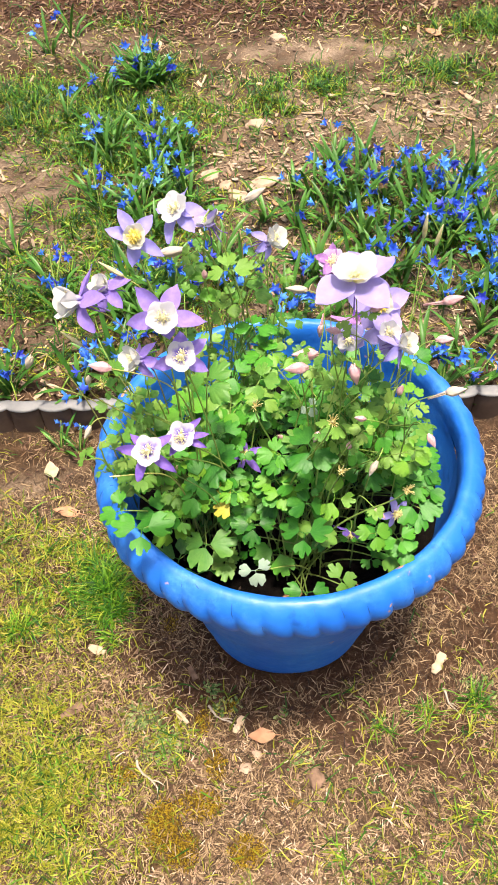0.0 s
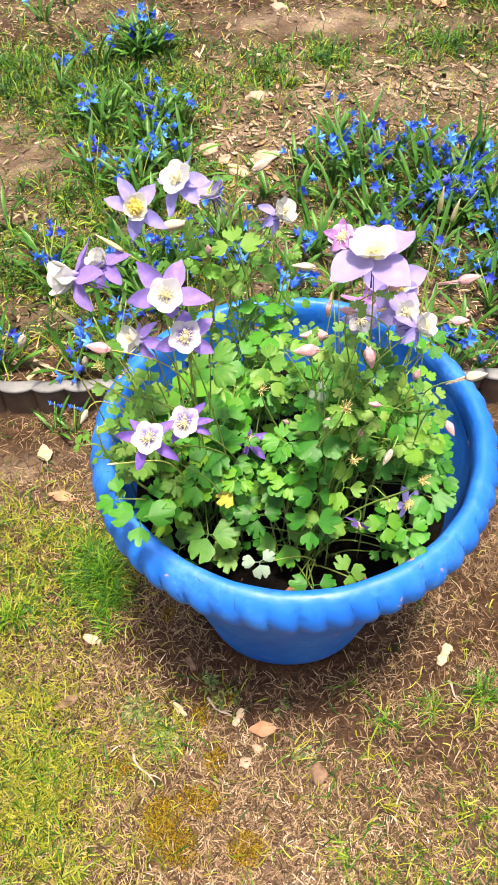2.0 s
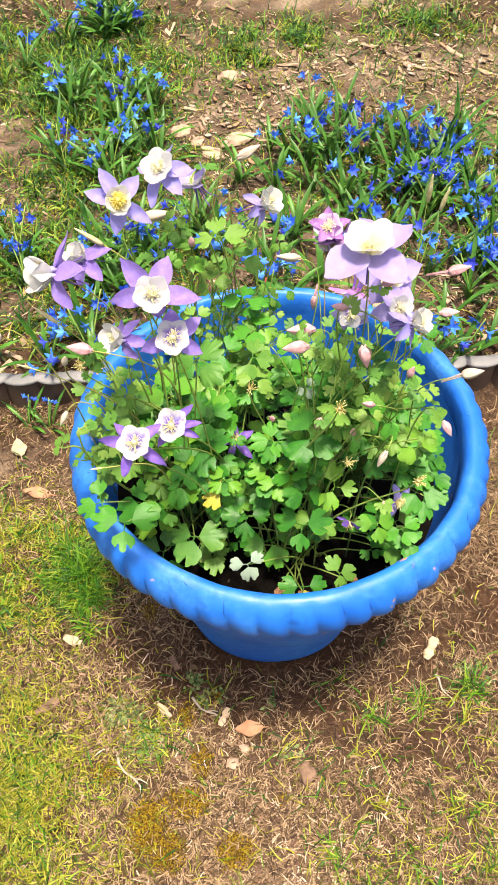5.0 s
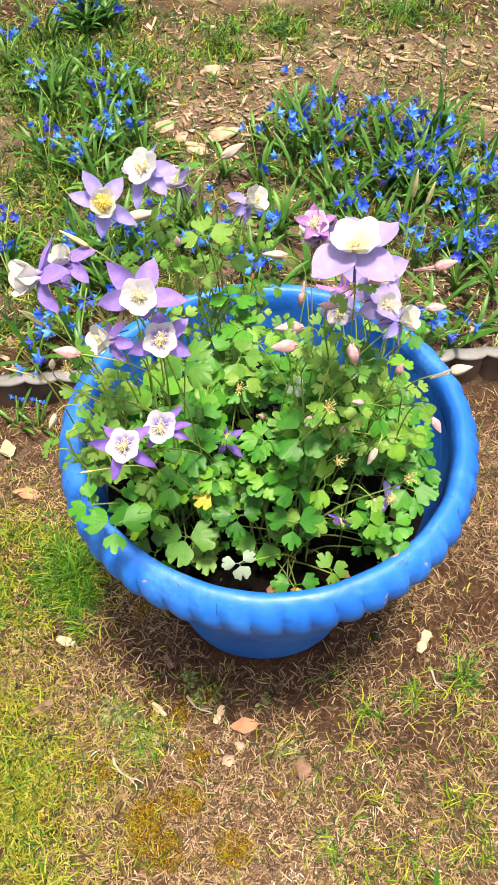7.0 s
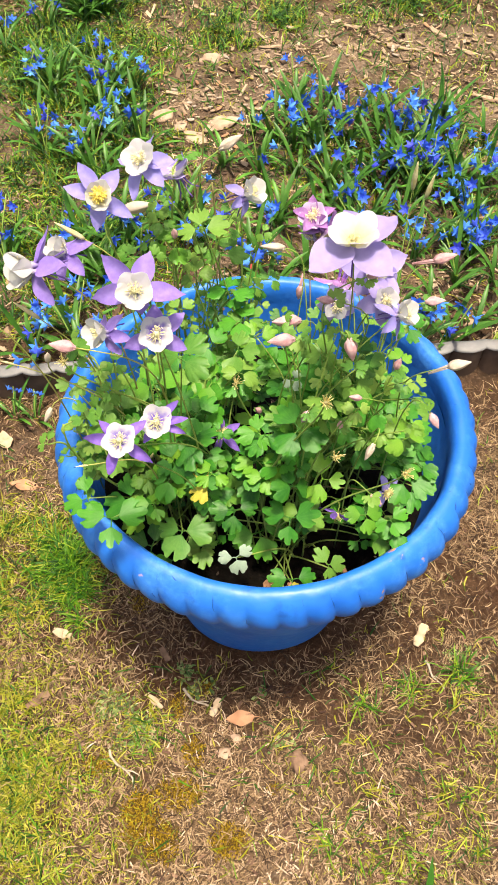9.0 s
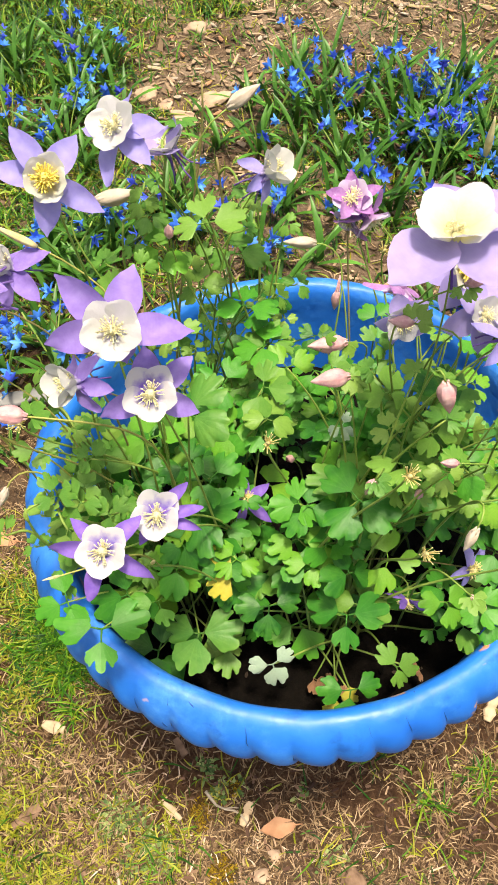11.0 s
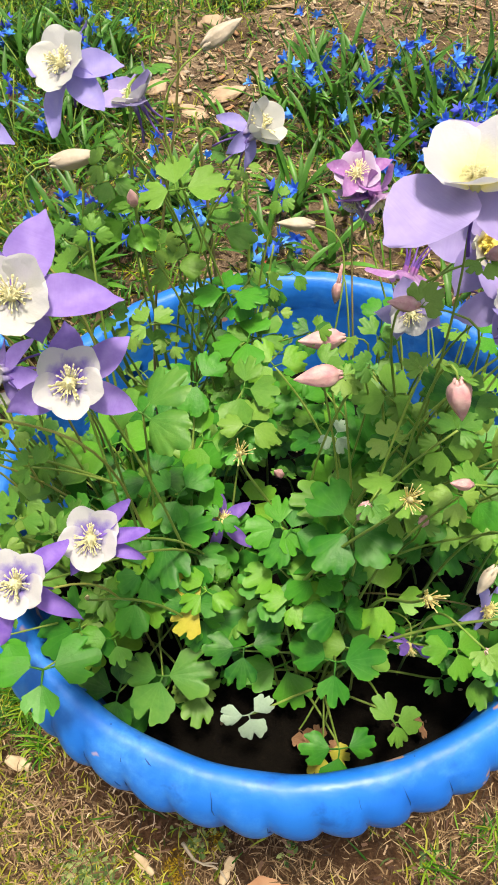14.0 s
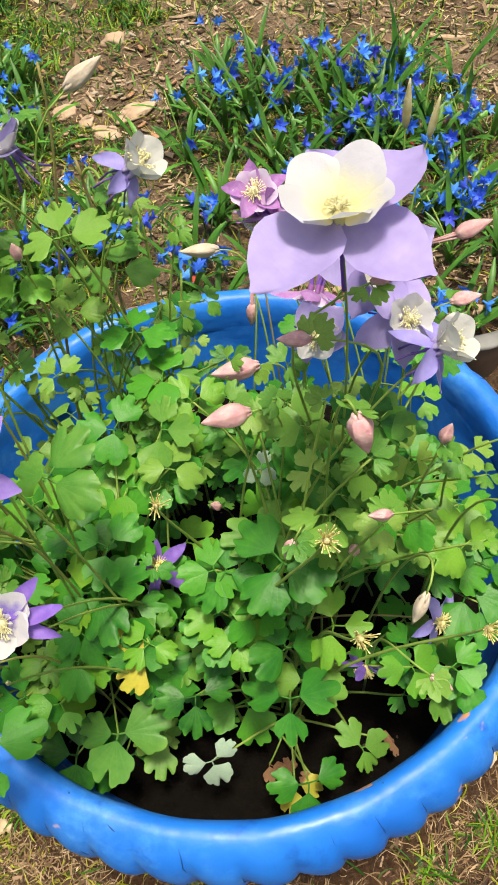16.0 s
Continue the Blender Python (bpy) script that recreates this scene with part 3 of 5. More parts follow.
gx, gy = scatter(6000, lambda x, y: np.clip(dry(x, y) * (0.3 + 0.7 * clumpy(x, y, 19)), 0, 1) * 0.8, (-0.95, 0.34), (0.95, 2.2))
shards("leaf_litter", gx, gy, (0.010, 0.028), (0.005, 0.013), MULCH, "torn tan leaf litter and bark flakes on the bed", "litter", 0.45)
gx, gy = scatter(330000, lambda x, y: np.clip(blobs(x, y, MOSS) * 2.2 - 0.6, 0, 1) * (0.45 + 0.55 * clumpy(x, y, 90)), (-0.3, -0.5), (0.2, 0.0))
blades("moss", gx, gy, (0.003, 0.007), (0.0010, 0.0018), (1.0, 0.3), MOSSY, "olive-yellow moss cushions between dead grass", "moss")
WEEDS = [(-0.188, -0.184, 0.025, 0.022, 1.0), (-0.161, -0.214, 0.03, 0.022, 1.0), (-0.103, -0.14, 0.014, 0.014, 0.8), (-0.085, -0.163, 0.02, 0.014, 0.9),
         (-0.008, -0.174, 0.01, 0.016, 0.7), (0.012, -0.235, 0.018, 0.014, 0.7), (0.247, -0.135, 0.03, 0.02, 0.6), (0.108, -0.189, 0.014, 0.012, 0.6)]
gx, gy = scatter(110000, lambda x, y: np.clip(blobs(x, y, WEEDS) * 1.3 - 0.3, 0, 1) * clumpy(x, y, 70), (-0.3, -0.4), (0.35, 0.05))
blades("low_weeds", gx, gy, (0.004, 0.009), (0.0022, 0.0042), (0.5, 0.35), WEED, "low grey-green weeds creeping through dead grass", "weeds")
gx, gy = scatter(9000, lambda x, y: 0.35 + 0 * x, (-0.6, -0.5), (0.5, 0.3))
shards("earth_crumbs", gx, gy, (0.003, 0.010), (0.0015, 0.004), DARK_MULCH, "crumbs of bark and dry stalk on the lawn", "litter", 0.3)
gx, gy = scatter(46000, lambda x, y: np.clip(blobs(x, y, TAN) * clumpy(x, y, 13) * (0.4 + 0.6 * clumpy(x, y, 41)) + 0.6 * blobs(x, y, BARE_SHADED) + 0.04, 0, 1) * (1 - 0.7 * blobs(x, y, LUSH)) * (1 - 0.8 * blobs(x, y, CLEAR)), (-0.95, 0.33), (0.95, 2.3))
far = gy > 1.66 + 0.06 * np.sin(9 * gx)
shards("dark_mulch", gx[far], gy[far], (0.006, 0.028), (0.002, 0.007), DARK_MULCH, "dark brown shredded bark at the back of the bed", "mulch", 0.3)
gx, gy = gx[~far], gy[~far]
MULCH_BED = shards("wood_mulch", gx, gy, (0.004, 0.020), (0.0015, 0.006), MULCH, "tan and brown wood chips scattered over the bed", "mulch", 0.25)


def outer(x, y):
    inside = np.clip(np.minimum(np.minimum(x + 0.95, 0.95 - x), np.minimum(y + 0.55, 2.3 - y)) / 0.15, 0, 1)
    return (1 - inside) * (0.25 + 0.75 * clumpy(x, y, 6)) * np.exp(-((x * x + (y - 0.8) ** 2) / 5.0))


gx, gy = scatter(170000, outer, (-4, -3.5), (4, 5))
blades("outer_lawn_grass", gx, gy, (0.04, 0.09), (0.005, 0.010), (0.8, 0.35), GREEN, "rough green lawn around the planter and bed", "grass")
gx, gy = scatter(60000, outer, (-4, -3.5), (4, 5))
blades("outer_dry_grass", gx, gy, (0.03, 0.08), (0.002, 0.005), (0.2, 0.25), STRAW, "dead tan grass through the rough lawn", "dead grass", 1.0)


# ---- planter ----
POT = Vector((-0.006, -0.008, 0.0))
BULGES = 50


def make_planter():
    pot = thing("planter", "round blue-painted plastic planter with scalloped rope rim", "planter", pose(*POT))
    turns = BULGES * 15

    def ring_mesh(profile, bulge, name, material):
        verts, faces = [], []
        m = len(profile)
        for i in range(turns):
            a = 2 * math.pi * i / turns
            for j, (r, z) in enumerate(profile):
                u = j / (m - 1)
                grow = bulge(a, u, r, z)
                verts.append((math.cos(a) * (r + grow), math.sin(a) * (r + grow), z + grow * 0.35))
        for i in range(turns):
            for j in range(m - 1):
                p, q = i * m + j, ((i + 1) % turns) * m + j
                faces.append((p, q, q + 1, p + 1))
        return mesh_of(name, verts, faces, material)

    def rope(a, u, r, z):
        p = (BULGES * a / (2 * math.pi) - 0.8 * u + 0.08 * math.sin(5 * a)) % 1.0
        w = math.sin(math.pi * p ** 1.35) ** 0.55
        amount = min(1.0, max(0.0, (u - 0.38) / 0.32)) * min(1.0, (1 - u) / 0.08 + 0.15)
        lump = 0.0011 * math.sin(3 * a + 1) + 0.0009 * math.sin(7 * a) + 0.0005 * math.sin(23 * a + 4 * u)
        return 0.0052 * (w - 0.75) * amount + lump * 0.6

    lip = [(0.184, 0.318), (0.1843, 0.329), (0.1855, 0.3385), (0.1885, 0.3445), (0.1925, 0.3465), (0.197, 0.3458), (0.2015, 0.3430), (0.2058, 0.3385),
           (0.2095, 0.3325), (0.2120, 0.3255), (0.213, 0.318), (0.2125, 0.311), (0.2105, 0.304), (0.206, 0.297), (0.200, 0.293), (0.193, 0.292)]
    piece("rim", ring_mesh(lip, rope, "rim", PAINT), pot, label="rolled rope-twist rim with worn blue paint")

    def ribs(a, u, r, z):
        return 0.0009 * math.sin(60 * z * 2) + 0.0012 * math.sin(5 * a + 9 * z)

    outer = [(0.0, 0.004), (0.10, 0.004), (0.107, 0.0), (0.1125, 0.003), (0.115, 0.012), (0.119, 0.03), (0.126, 0.06), (0.134, 0.095), (0.143, 0.13), (0.1525, 0.165),
             (0.162, 0.2), (0.172, 0.235), (0.181, 0.265), (0.187, 0.282), (0.192, 0.2945)]
    inner = [(0.1838, 0.320), (0.1825, 0.305), (0.179, 0.285), (0.1745, 0.262), (0.170, 0.24), (0.165, 0.215), (0.0, 0.21)]
    piece("bowl", ring_mesh(outer, ribs, "bowl", PAINT), pot)
    piece("inner_wall", ring_mesh(inner, lambda a, u, r, z: 0.0006 * math.sin(4 * a) * (1 - u), "inner_wall", PAINT), pot)
    crack = random.Random(5)
    for i in range(BULGES):
        if crack.random() < 0.6:
            verts, faces, pts = [], [], []
            k0, k1 = crack.choice([(6, 9), (6, 10), (7, 10), (7, 11), (8, 11)])
            for k in range(k0, k1 + 1):
                u = k / (len(lip) - 1)
                a = 2 * math.pi * i / BULGES
                a = 2 * math.pi * (i + 0.8 * u - 0.08 * math.sin(5 * a)) / BULGES + crack.uniform(-0.003, 0.003)
                r, z = lip[k]
                g = rope(a, u, r, z)
                pts.append(Vector((math.cos(a) * (r + g), math.sin(a) * (r + g), z + g * 0.35)))
            tube(pts, [0.0001] + [crack.uniform(0.0002, 0.00045) for _ in pts[2:]] + [0.0002], 5, verts, faces)
            piece("crack", mesh_of("crack", verts, faces, CRACK), pot)
    for i in range(34):
        a, k = crack.uniform(0, 2 * math.pi), crack.uniform(3.2, 10.5)
        da, dk = crack.gauss(0, 0.016), crack.gauss(0, 0.7)
        pts = []
        for step in range(4):
            aa, kk = a + da * step / 3 + crack.uniform(-0.002, 0.002), min(11.9, max(3.0, k + dk * step / 3))
            lo, f = int(kk), kk - int(kk)
            r = lip[lo][0] * (1 - f) + lip[lo + 1][0] * f
            z = lip[lo][1] * (1 - f) + lip[lo + 1][1] * f
            g = rope(aa, kk / (len(lip) - 1), r, z)
            pts.append(Vector((math.cos(aa) * (r + g), math.sin(aa) * (r + g), z + g * 0.35)))
        verts, faces = tube(pts, [0.0002, crack.uniform(0.0003, 0.0006), crack.uniform(0.0003, 0.0006), 0.0001], 5)
        piece("scratch", mesh_of("scratch", verts, faces, CRACK), pot)
    return pot


make_planter()


def make_soil_bed():
    verts, faces = [Vector((0, 0, 0.012))], []
    rings, seg = 22, 72
    for i in range(1, rings + 1):
        r = 0.1725 * i / rings
        for k in range(seg):
            a = 2 * math.pi * k / seg
            p = Vector((r * math.cos(a), r * math.sin(a), 0))
            p.z = 0.008 * noise.noise(p * 45) + 0.006 * noise.noise(p * 130) + 0.012 * (1 - (r / 0.17) ** 2)
            verts.append(p)
    for k in range(seg):
        faces.append((0, 1 + k, 1 + (k + 1) % seg))
        for i in range(rings - 1):
            a, b = 1 + i * seg + k, 1 + i * seg + (k + 1) % seg
            faces.append((a, a + seg, b + seg, b))
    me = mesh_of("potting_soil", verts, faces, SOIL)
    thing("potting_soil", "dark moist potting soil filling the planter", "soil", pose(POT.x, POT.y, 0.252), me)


make_soil_bed()


# ---- lawn edging ----
def make_edging():
    mid = Vector((0, edge_y(0), 0))
    edging = thing("lawn_edging", "faded brown plastic lawn edging with wavy grey top", "edging", pose(*mid, 0, 0, math.degrees(math.atan(0.045))))
    verts, faces, rows = [], [], []
    for i in range(801):
        x = -2.0 + 0.005 * i
        w = 0.003 - 0.0075 * abs(math.sin((x + 2.0) * math.pi / 0.05)) ** 0.7 + 0.0012 * math.sin(x * 17)
        z = 0.0615 + 0.002 * math.sin(x * 5) + 0.0015 * math.sin(x * 23)
        rows.append([Vector((x, -0.010 + w, z - 0.0035)), Vector((x, -0.0118 + w, z - 0.001)), Vector((x, -0.009 + w, z + 0.0015)), Vector((x, 0.0, z + 0.003)),
                     Vector((x, 0.008 + w * 0.4, z + 0.001)), Vector((x, 0.009 + w * 0.4, z - 0.006))])
    sheet(rows, verts, faces)
    piece("top_lip", mesh_of("top_lip", verts, faces, LIP), edging, label="wavy weathered grey plastic lip")
    for k in range(80):
        verts, faces, rows = [], [], []
        x0 = -2.0 + 0.05 * k
        for i in range(11):
            x = x0 + 0.0492 * i / 10
            bow = 0.008 * (abs(math.sin((x - x0) / 0.0492 * math.pi))) ** 0.5
            rows.append([Vector((x, -0.002 - bow + d, z)) for d, z in ((0, -0.03), (0, 0.0), (-0.001, 0.03), (0, 0.057))] +
                        [Vector((x, 0.004, 0.057)), Vector((x, 0.004, -0.03))])
        sheet(rows, verts, faces)
        piece("panel", mesh_of("panel", verts, faces, PANEL), edging)


make_edging()


# ---- columbines ----
def leaflet(verts, faces, base, heading, size, droop, seed, marks):
    """One wedge-shaped leaflet with two or three rounded, scalloped lobes, in the leaf's plane."""
    r = random.Random(seed)
    n, rings = 37, (0.0, 0.3, 0.6, 0.82, 0.93, 1.0)
    half = radians(r.uniform(50, 65))
    notch = r.choice(((0.30, -0.30), (0.25, -0.34), (0.04,), (0.33, -0.26)))
    deep, cup, wave = r.uniform(0.16, 0.42), r.uniform(-0.06, 0.10), r.uniform(0, 6.28)
    fold, skew = r.uniform(-0.03, 0.07), r.uniform(-0.05, 0.05)
    rows = []
    for f in rings:
        row = []
        for k in range(n):
            t = -1 + 2 * k / (n - 1)
            a = t * half
            lobes = 1 - deep * max(math.exp(-((t - v) / 0.075) ** 2) for v in notch)
            scallop = 1 - 0.10 * (1 - abs(math.sin(t * 8.5 + wave)) ** 0.6)
            reach = math.cos(a) ** 0.85 * (1 + skew * t) * (1 + (lobes * scallop - 1) * f ** 4)
            d = size * f * reach
            x, y = d * math.sin(a), d * math.cos(a)
            z = size * (cup * f * f - droop * f ** 2 + fold * abs(math.sin(a)) * f + 0.035 * math.sin(t * 4 + wave) * f * f)
            c, s = math.cos(heading), math.sin(heading)
            row.append(Vector((base.x + c * x - s * y, base.y + s * x + c * y, base.z + z)))
            vein = max(math.exp(-((t - v) / 0.03) ** 2) for v in (0.0, 0.26, -0.26, 0.55, -0.55)) * (1 - 0.6 * f)
            marks.append((vein, f ** 5, abs(t) ** 2, 1.0))
        rows.append(row)
    sheet(rows, verts, faces)


def leaf_mesh(seed, material, count=3, opening=100):
    r = random.Random(seed)
    verts, faces, marks = [], [], []
    for i in range(count):
        h = radians((i - (count - 1) / 2) * opening + r.uniform(-12, 12))
        reach = r.uniform(0.10, 0.34)
        b = Vector((-math.sin(h) * reach, math.cos(h) * reach, 0))
        leaflet(verts, faces, b, h, r.uniform(0.85, 1.15), r.uniform(-0.02, 0.22), seed * 7 + i, marks)
        tube([Vector((0, 0, -0.02)), b * 0.6 + Vector((0, 0, 0.0)), b * 1.15], [0.03, 0.028, 0.02], 4, verts, faces)
        marks += [(0.8, 0.0, 0.0, 1.0)] * (len(verts) - len(marks))
    me = mesh_of("leaf", verts, faces, material)
    layer = me.color_attributes.new("vein", "FLOAT_COLOR", "POINT")
    layer.data.foreach_set("color", [v for m in marks for v in m])
    return me


def flower_grid(length, width, shape, seg=7, across=7, rounding=0.05):
    """A petal blade along +y in its own space; shape(t, s) gives the lift."""
    verts, faces, rows = [], [], []
    for i in range(seg + 1):
        t = i / seg
        w = width(t)
        rows.append([Vector((w * s, length * (t - rounding * s * s * t), shape(t, s))) for s in [-1 + 2 * k / (across - 1) for k in range(across)]])
    sheet(rows, verts, faces)
    return verts, faces


def sepal_mesh(material, seed, broad=0.215):
    r = random.Random(seed)
    bend, twist = r.uniform(-0.16, 0.02), r.uniform(-0.1, 0.1)
    v, f = flower_grid(1.0, lambda t: 0.035 + broad * (max(0.0, math.sin(math.pi * t ** 0.88)) ** 0.72) * (1.04 - 0.1 * t),
                       lambda t, s: bend * math.sin(t * 2.6) + 0.09 * s * s * math.sin(math.pi * t) + twist * s * t + 0.015 * math.sin(9 * t + 3 * s))
    return mesh_of("sepal", v, f, material)


def corolla_mesh(material, seed, open_angle=28, spur=0.75, blade=0.49):
    """Five cupped petals with backward spurs, joined; z is the way the flower faces."""
    r = random.Random(seed)
    verts, faces = [], []
    for i in range(5):
        turn = Matrix.Rotation(2 * math.pi * i / 5 + radians(36) + r.uniform(-0.08, 0.08), 3, "Z")
        tip = radians(open_angle + r.uniform(-8, 8))
        lean = Matrix.Rotation(radians(90) - tip, 3, "X")
        v, f = flower_grid(blade * r.uniform(0.9, 1.1), lambda t: 0.06 + 0.50 * blade * math.sin(math.pi * min(1, 0.06 + 0.60 * t)) ** 0.9,
                           lambda t, s: -0.10 * (1 - s * s) * math.sin(math.pi * t * 0.8) - 0.13 * t ** 3 + 0.022 * t * math.sin(4 * s + 3 * t + 2.1 * i) + 0.008 * t * math.sin(9 * s + i), 9, 11, 0.34)
        o = len(verts)
        verts += [turn @ (Vector((0, 0.10, 0.0)) + lean @ p) for p in v]
        faces += [tuple(o + k for k in q) for q in f]
        back = [Vector((0, 0.12, 0.06)), Vector((0, 0.13, -0.12)), Vector((0.02, 0.17, -0.34)), Vector((0.05, 0.26, -0.55)), Vector((0.06, 0.36 + r.uniform(-0.1, 0.1), -spur))]
        tube([turn @ p for p in back], [0.075, 0.05, 0.028, 0.018, 0.024], 6, verts, faces)
    return mesh_of("flower", verts, faces, material)


def stamens_mesh(seed, count=58, spread_out=0.27, thick=0.009, material=None):
    r = random.Random(seed)
    verts, faces = [], []
    for i in range(count):
        a, d = r.uniform(0, 2 * math.pi), spread_out * math.sqrt(r.random())
        top = Vector((d * math.cos(a), d * math.sin(a), r.uniform(0.28, 0.42) - d * 0.55))
        tube([Vector((0.02 * math.cos(a), 0.02 * math.sin(a), 0)), top * 0.6 + Vector((0, 0, 0.04)), top], [thick, thick, thick * 0.8], 4, verts, faces)
        way = (top - Vector((0, 0, 0.2))).normalized() * 0.04
        tube([top - way * 0.4, top + way * 0.2, top + way * 0.8], [0.008, 0.017, 0.007], 5, verts, faces)
    tube([Vector((0, 0, -0.02)), Vector((0, 0, 0.12)), Vector((0, 0, 0.22)), Vector((0, 0, 0.27))], [0.08, 0.11, 0.09, 0.03], 8, verts, faces)
    return mesh_of("stamen_tuft", verts, faces, material or POLLEN)


def bud_mesh(material, seed, slim=0.20, spur=0.10):
    """A ribbed teardrop with short spur knobs at its base; z is its tip."""
    verts, faces = [], []
    n, seg = 15, 9
    for j in range(seg + 1):
        t = j / seg
        rad = slim * (math.sin(math.pi * (0.06 + 0.94 * t) ** 0.75) ** 0.9) * (1 - 0.25 * t) + 0.012
        for k in range(n):
            a = 2 * math.pi * k / n
            rr = rad * (1 + 0.15 * math.cos(5 * a + seed + 0.8 * t))
            verts.append(Vector((rr * math.cos(a), rr * math.sin(a), t)))
    for j in range(seg):
        for k in range(n):
            a, b = j * n + k, j * n + (k + 1) % n
            faces.append((a, b, b + n, a + n))
    faces += [tuple(reversed(range(n))), tuple(seg * n + k for k in range(n))]
    for i in range(5 if spur > 0.06 else 0):
        a = 2 * math.pi * i / 5
        c, s = math.cos(a), math.sin(a)
        tube([Vector((0.10 * c, 0.10 * s, 0.16)), Vector((0.075 * c, 0.075 * s, 0.0)), Vector((0.05 * c * (1 - spur) + 0.02 * c + 0.25 * max(0.0, spur - 0.3), 0.05 * s * (1 - spur) + 0.02 * s, -spur))], [0.075, 0.055 if spur < 0.3 else 0.035, 0.022], 5, verts, faces)
    return mesh_of("bud", verts, faces, material)


LEAVES = [leaf_mesh(i, LEAF) for i in range(8)]
YOUNG = [leaf_mesh(20 + i, LEAF_YOUNG) for i in range(4)]
NARROW = [leaf_mesh(40 + i, LEAF_YOUNG, 3, 55) for i in range(3)]
WITHERED = leaf_mesh(62, DRY, 2, 70)
PALE, YELLOWED = leaf_mesh(60, LEAF_PALE), leaf_mesh(61, LEAF_YELLOW, 2, 90)
SEPALS = {m.name: [sepal_mesh(m, 3 * i, 0.39 if m is LILAC else 0.20 if m is LAVENDER else 0.235) for i in range(3)] for m in (LAVENDER, VIOLET, LILAC, MAGENTA)}
SEPALS[INDIGO.name] = [sepal_mesh(INDIGO, 2, 0.135), sepal_mesh(INDIGO, 9, 0.15)]
COROLLAS = {"pearl": [corolla_mesh(PEARL, 17, 33, 0.75, 0.62)], "yellow": [corolla_mesh(YELLOW, 15, 24)], "white": [corolla_mesh(WHITE, i, 40 + 6 * i) for i in range(3)], "cream": [corolla_mesh(CREAM, 5 + i, 28 + 7 * i) for i in range(2)],
            "rose": [corolla_mesh(ROSE, 9, 40)], "cup": [corolla_mesh(CREAM, 31, 10, 0.8, 0.62), corolla_mesh(CREAM, 33, 14, 0.8, 0.60)]}
STAMENS = [stamens_mesh(i) for i in range(3)]
GOLDEN = stamens_mesh(5, 70, 0.2, 0.014, GOLD)
HEAD = mesh_of("seed_head", *tube([Vector((0, 0, -0.04)), Vector((0, 0, 0.08)), Vector((0, 0, 0.24)), Vector((0, 0, 0.34))], [0.05, 0.085, 0.06, 0.02], 8), POD)
STAMEN = mesh_of("stamen", *tube([Vector((0, 0, 0)), Vector((0.01, 0, 0.25)), Vector((0.02, 0, 0.43)), Vector((0.021, 0, 0.45)), Vector((0.022, 0, 0.485)), Vector((0.023, 0, 0.51))],
                                 [0.014, 0.012, 0.011, 0.014, 0.016, 0.006], 5), ANTHER)
TUFT = stamens_mesh(12, 54, 0.30, 0.014, ANTHER)
BUDS = {"pink": [bud_mesh(PINK, i, 0.25) for i in range(2)], "cream": [bud_mesh(CREAM_BUD, 3)], "pod": [bud_mesh(POD, 4, 0.075, 0.05)], "spurred": [bud_mesh(PINK, 6, 0.22, 0.9)], "pale": [bud_mesh(CREAM_BUD, 7, 0.24, 0.9)]}

PLANTS = []
for px, py, words in ((-0.085, -0.055, "columbine with open lavender and white flowers in a planter"),
                      (-0.06, 0.07, "tall leafy columbine with lavender flowers at the planter's back"),
                      (0.055, -0.02, "columbine with a large pale lilac flower and pink buds"),
                      (0.085, 0.075, "columbine with rose-purple flowers and dry pods in a planter"),
                      (0.01, -0.10, "low bushy columbine with pink buds and broad green leaves")):
    PLANTS.append(thing("columbine", words, "flowering plant", pose(px, py, 0.25), group="columbines in the planter"))


def owner(p):
    return min(PLANTS, key=lambda o: (o.location.x - p[0]) ** 2 + (o.location.y - p[1]) ** 2)


def into(plant, m):
    return plant.matrix_basis.inverted() @ m


def stalk(plant, top, way, thick=0.0013, name="stem", material=STEM, bow=0.5, root=None):
    """A tapered stalk from the plant's crown to top, which it reaches along way."""
    top = Vector(top)
    base = plant.location.copy() if root is None else Vector(root)
    r = random.Random(int(top.x * 1e4) * 31 + int(top.y * 1e4))
    if root is None:
        base += Vector((r.uniform(-0.045, 0.045), r.uniform(-0.04, 0.04), 0.0))
    high = (top - base).length
    lift = base + (top - base) * 0.15 + Vector((r.uniform(-0.01, 0.01), r.uniform(-0.01, 0.01), high * bow))
    pts = bezier(base, lift, top - Vector(way).normalized() * (high * 0.22 if Vector(way).z > 0 else 0.035), top, 14)
    pts = [p - plant.location for p in pts]
    v, f = tube(pts, [thick * (1.25 - 0.6 * i / 14) for i in range(15)], 6)
    piece(name, mesh_of(name, v, f, material), plant)


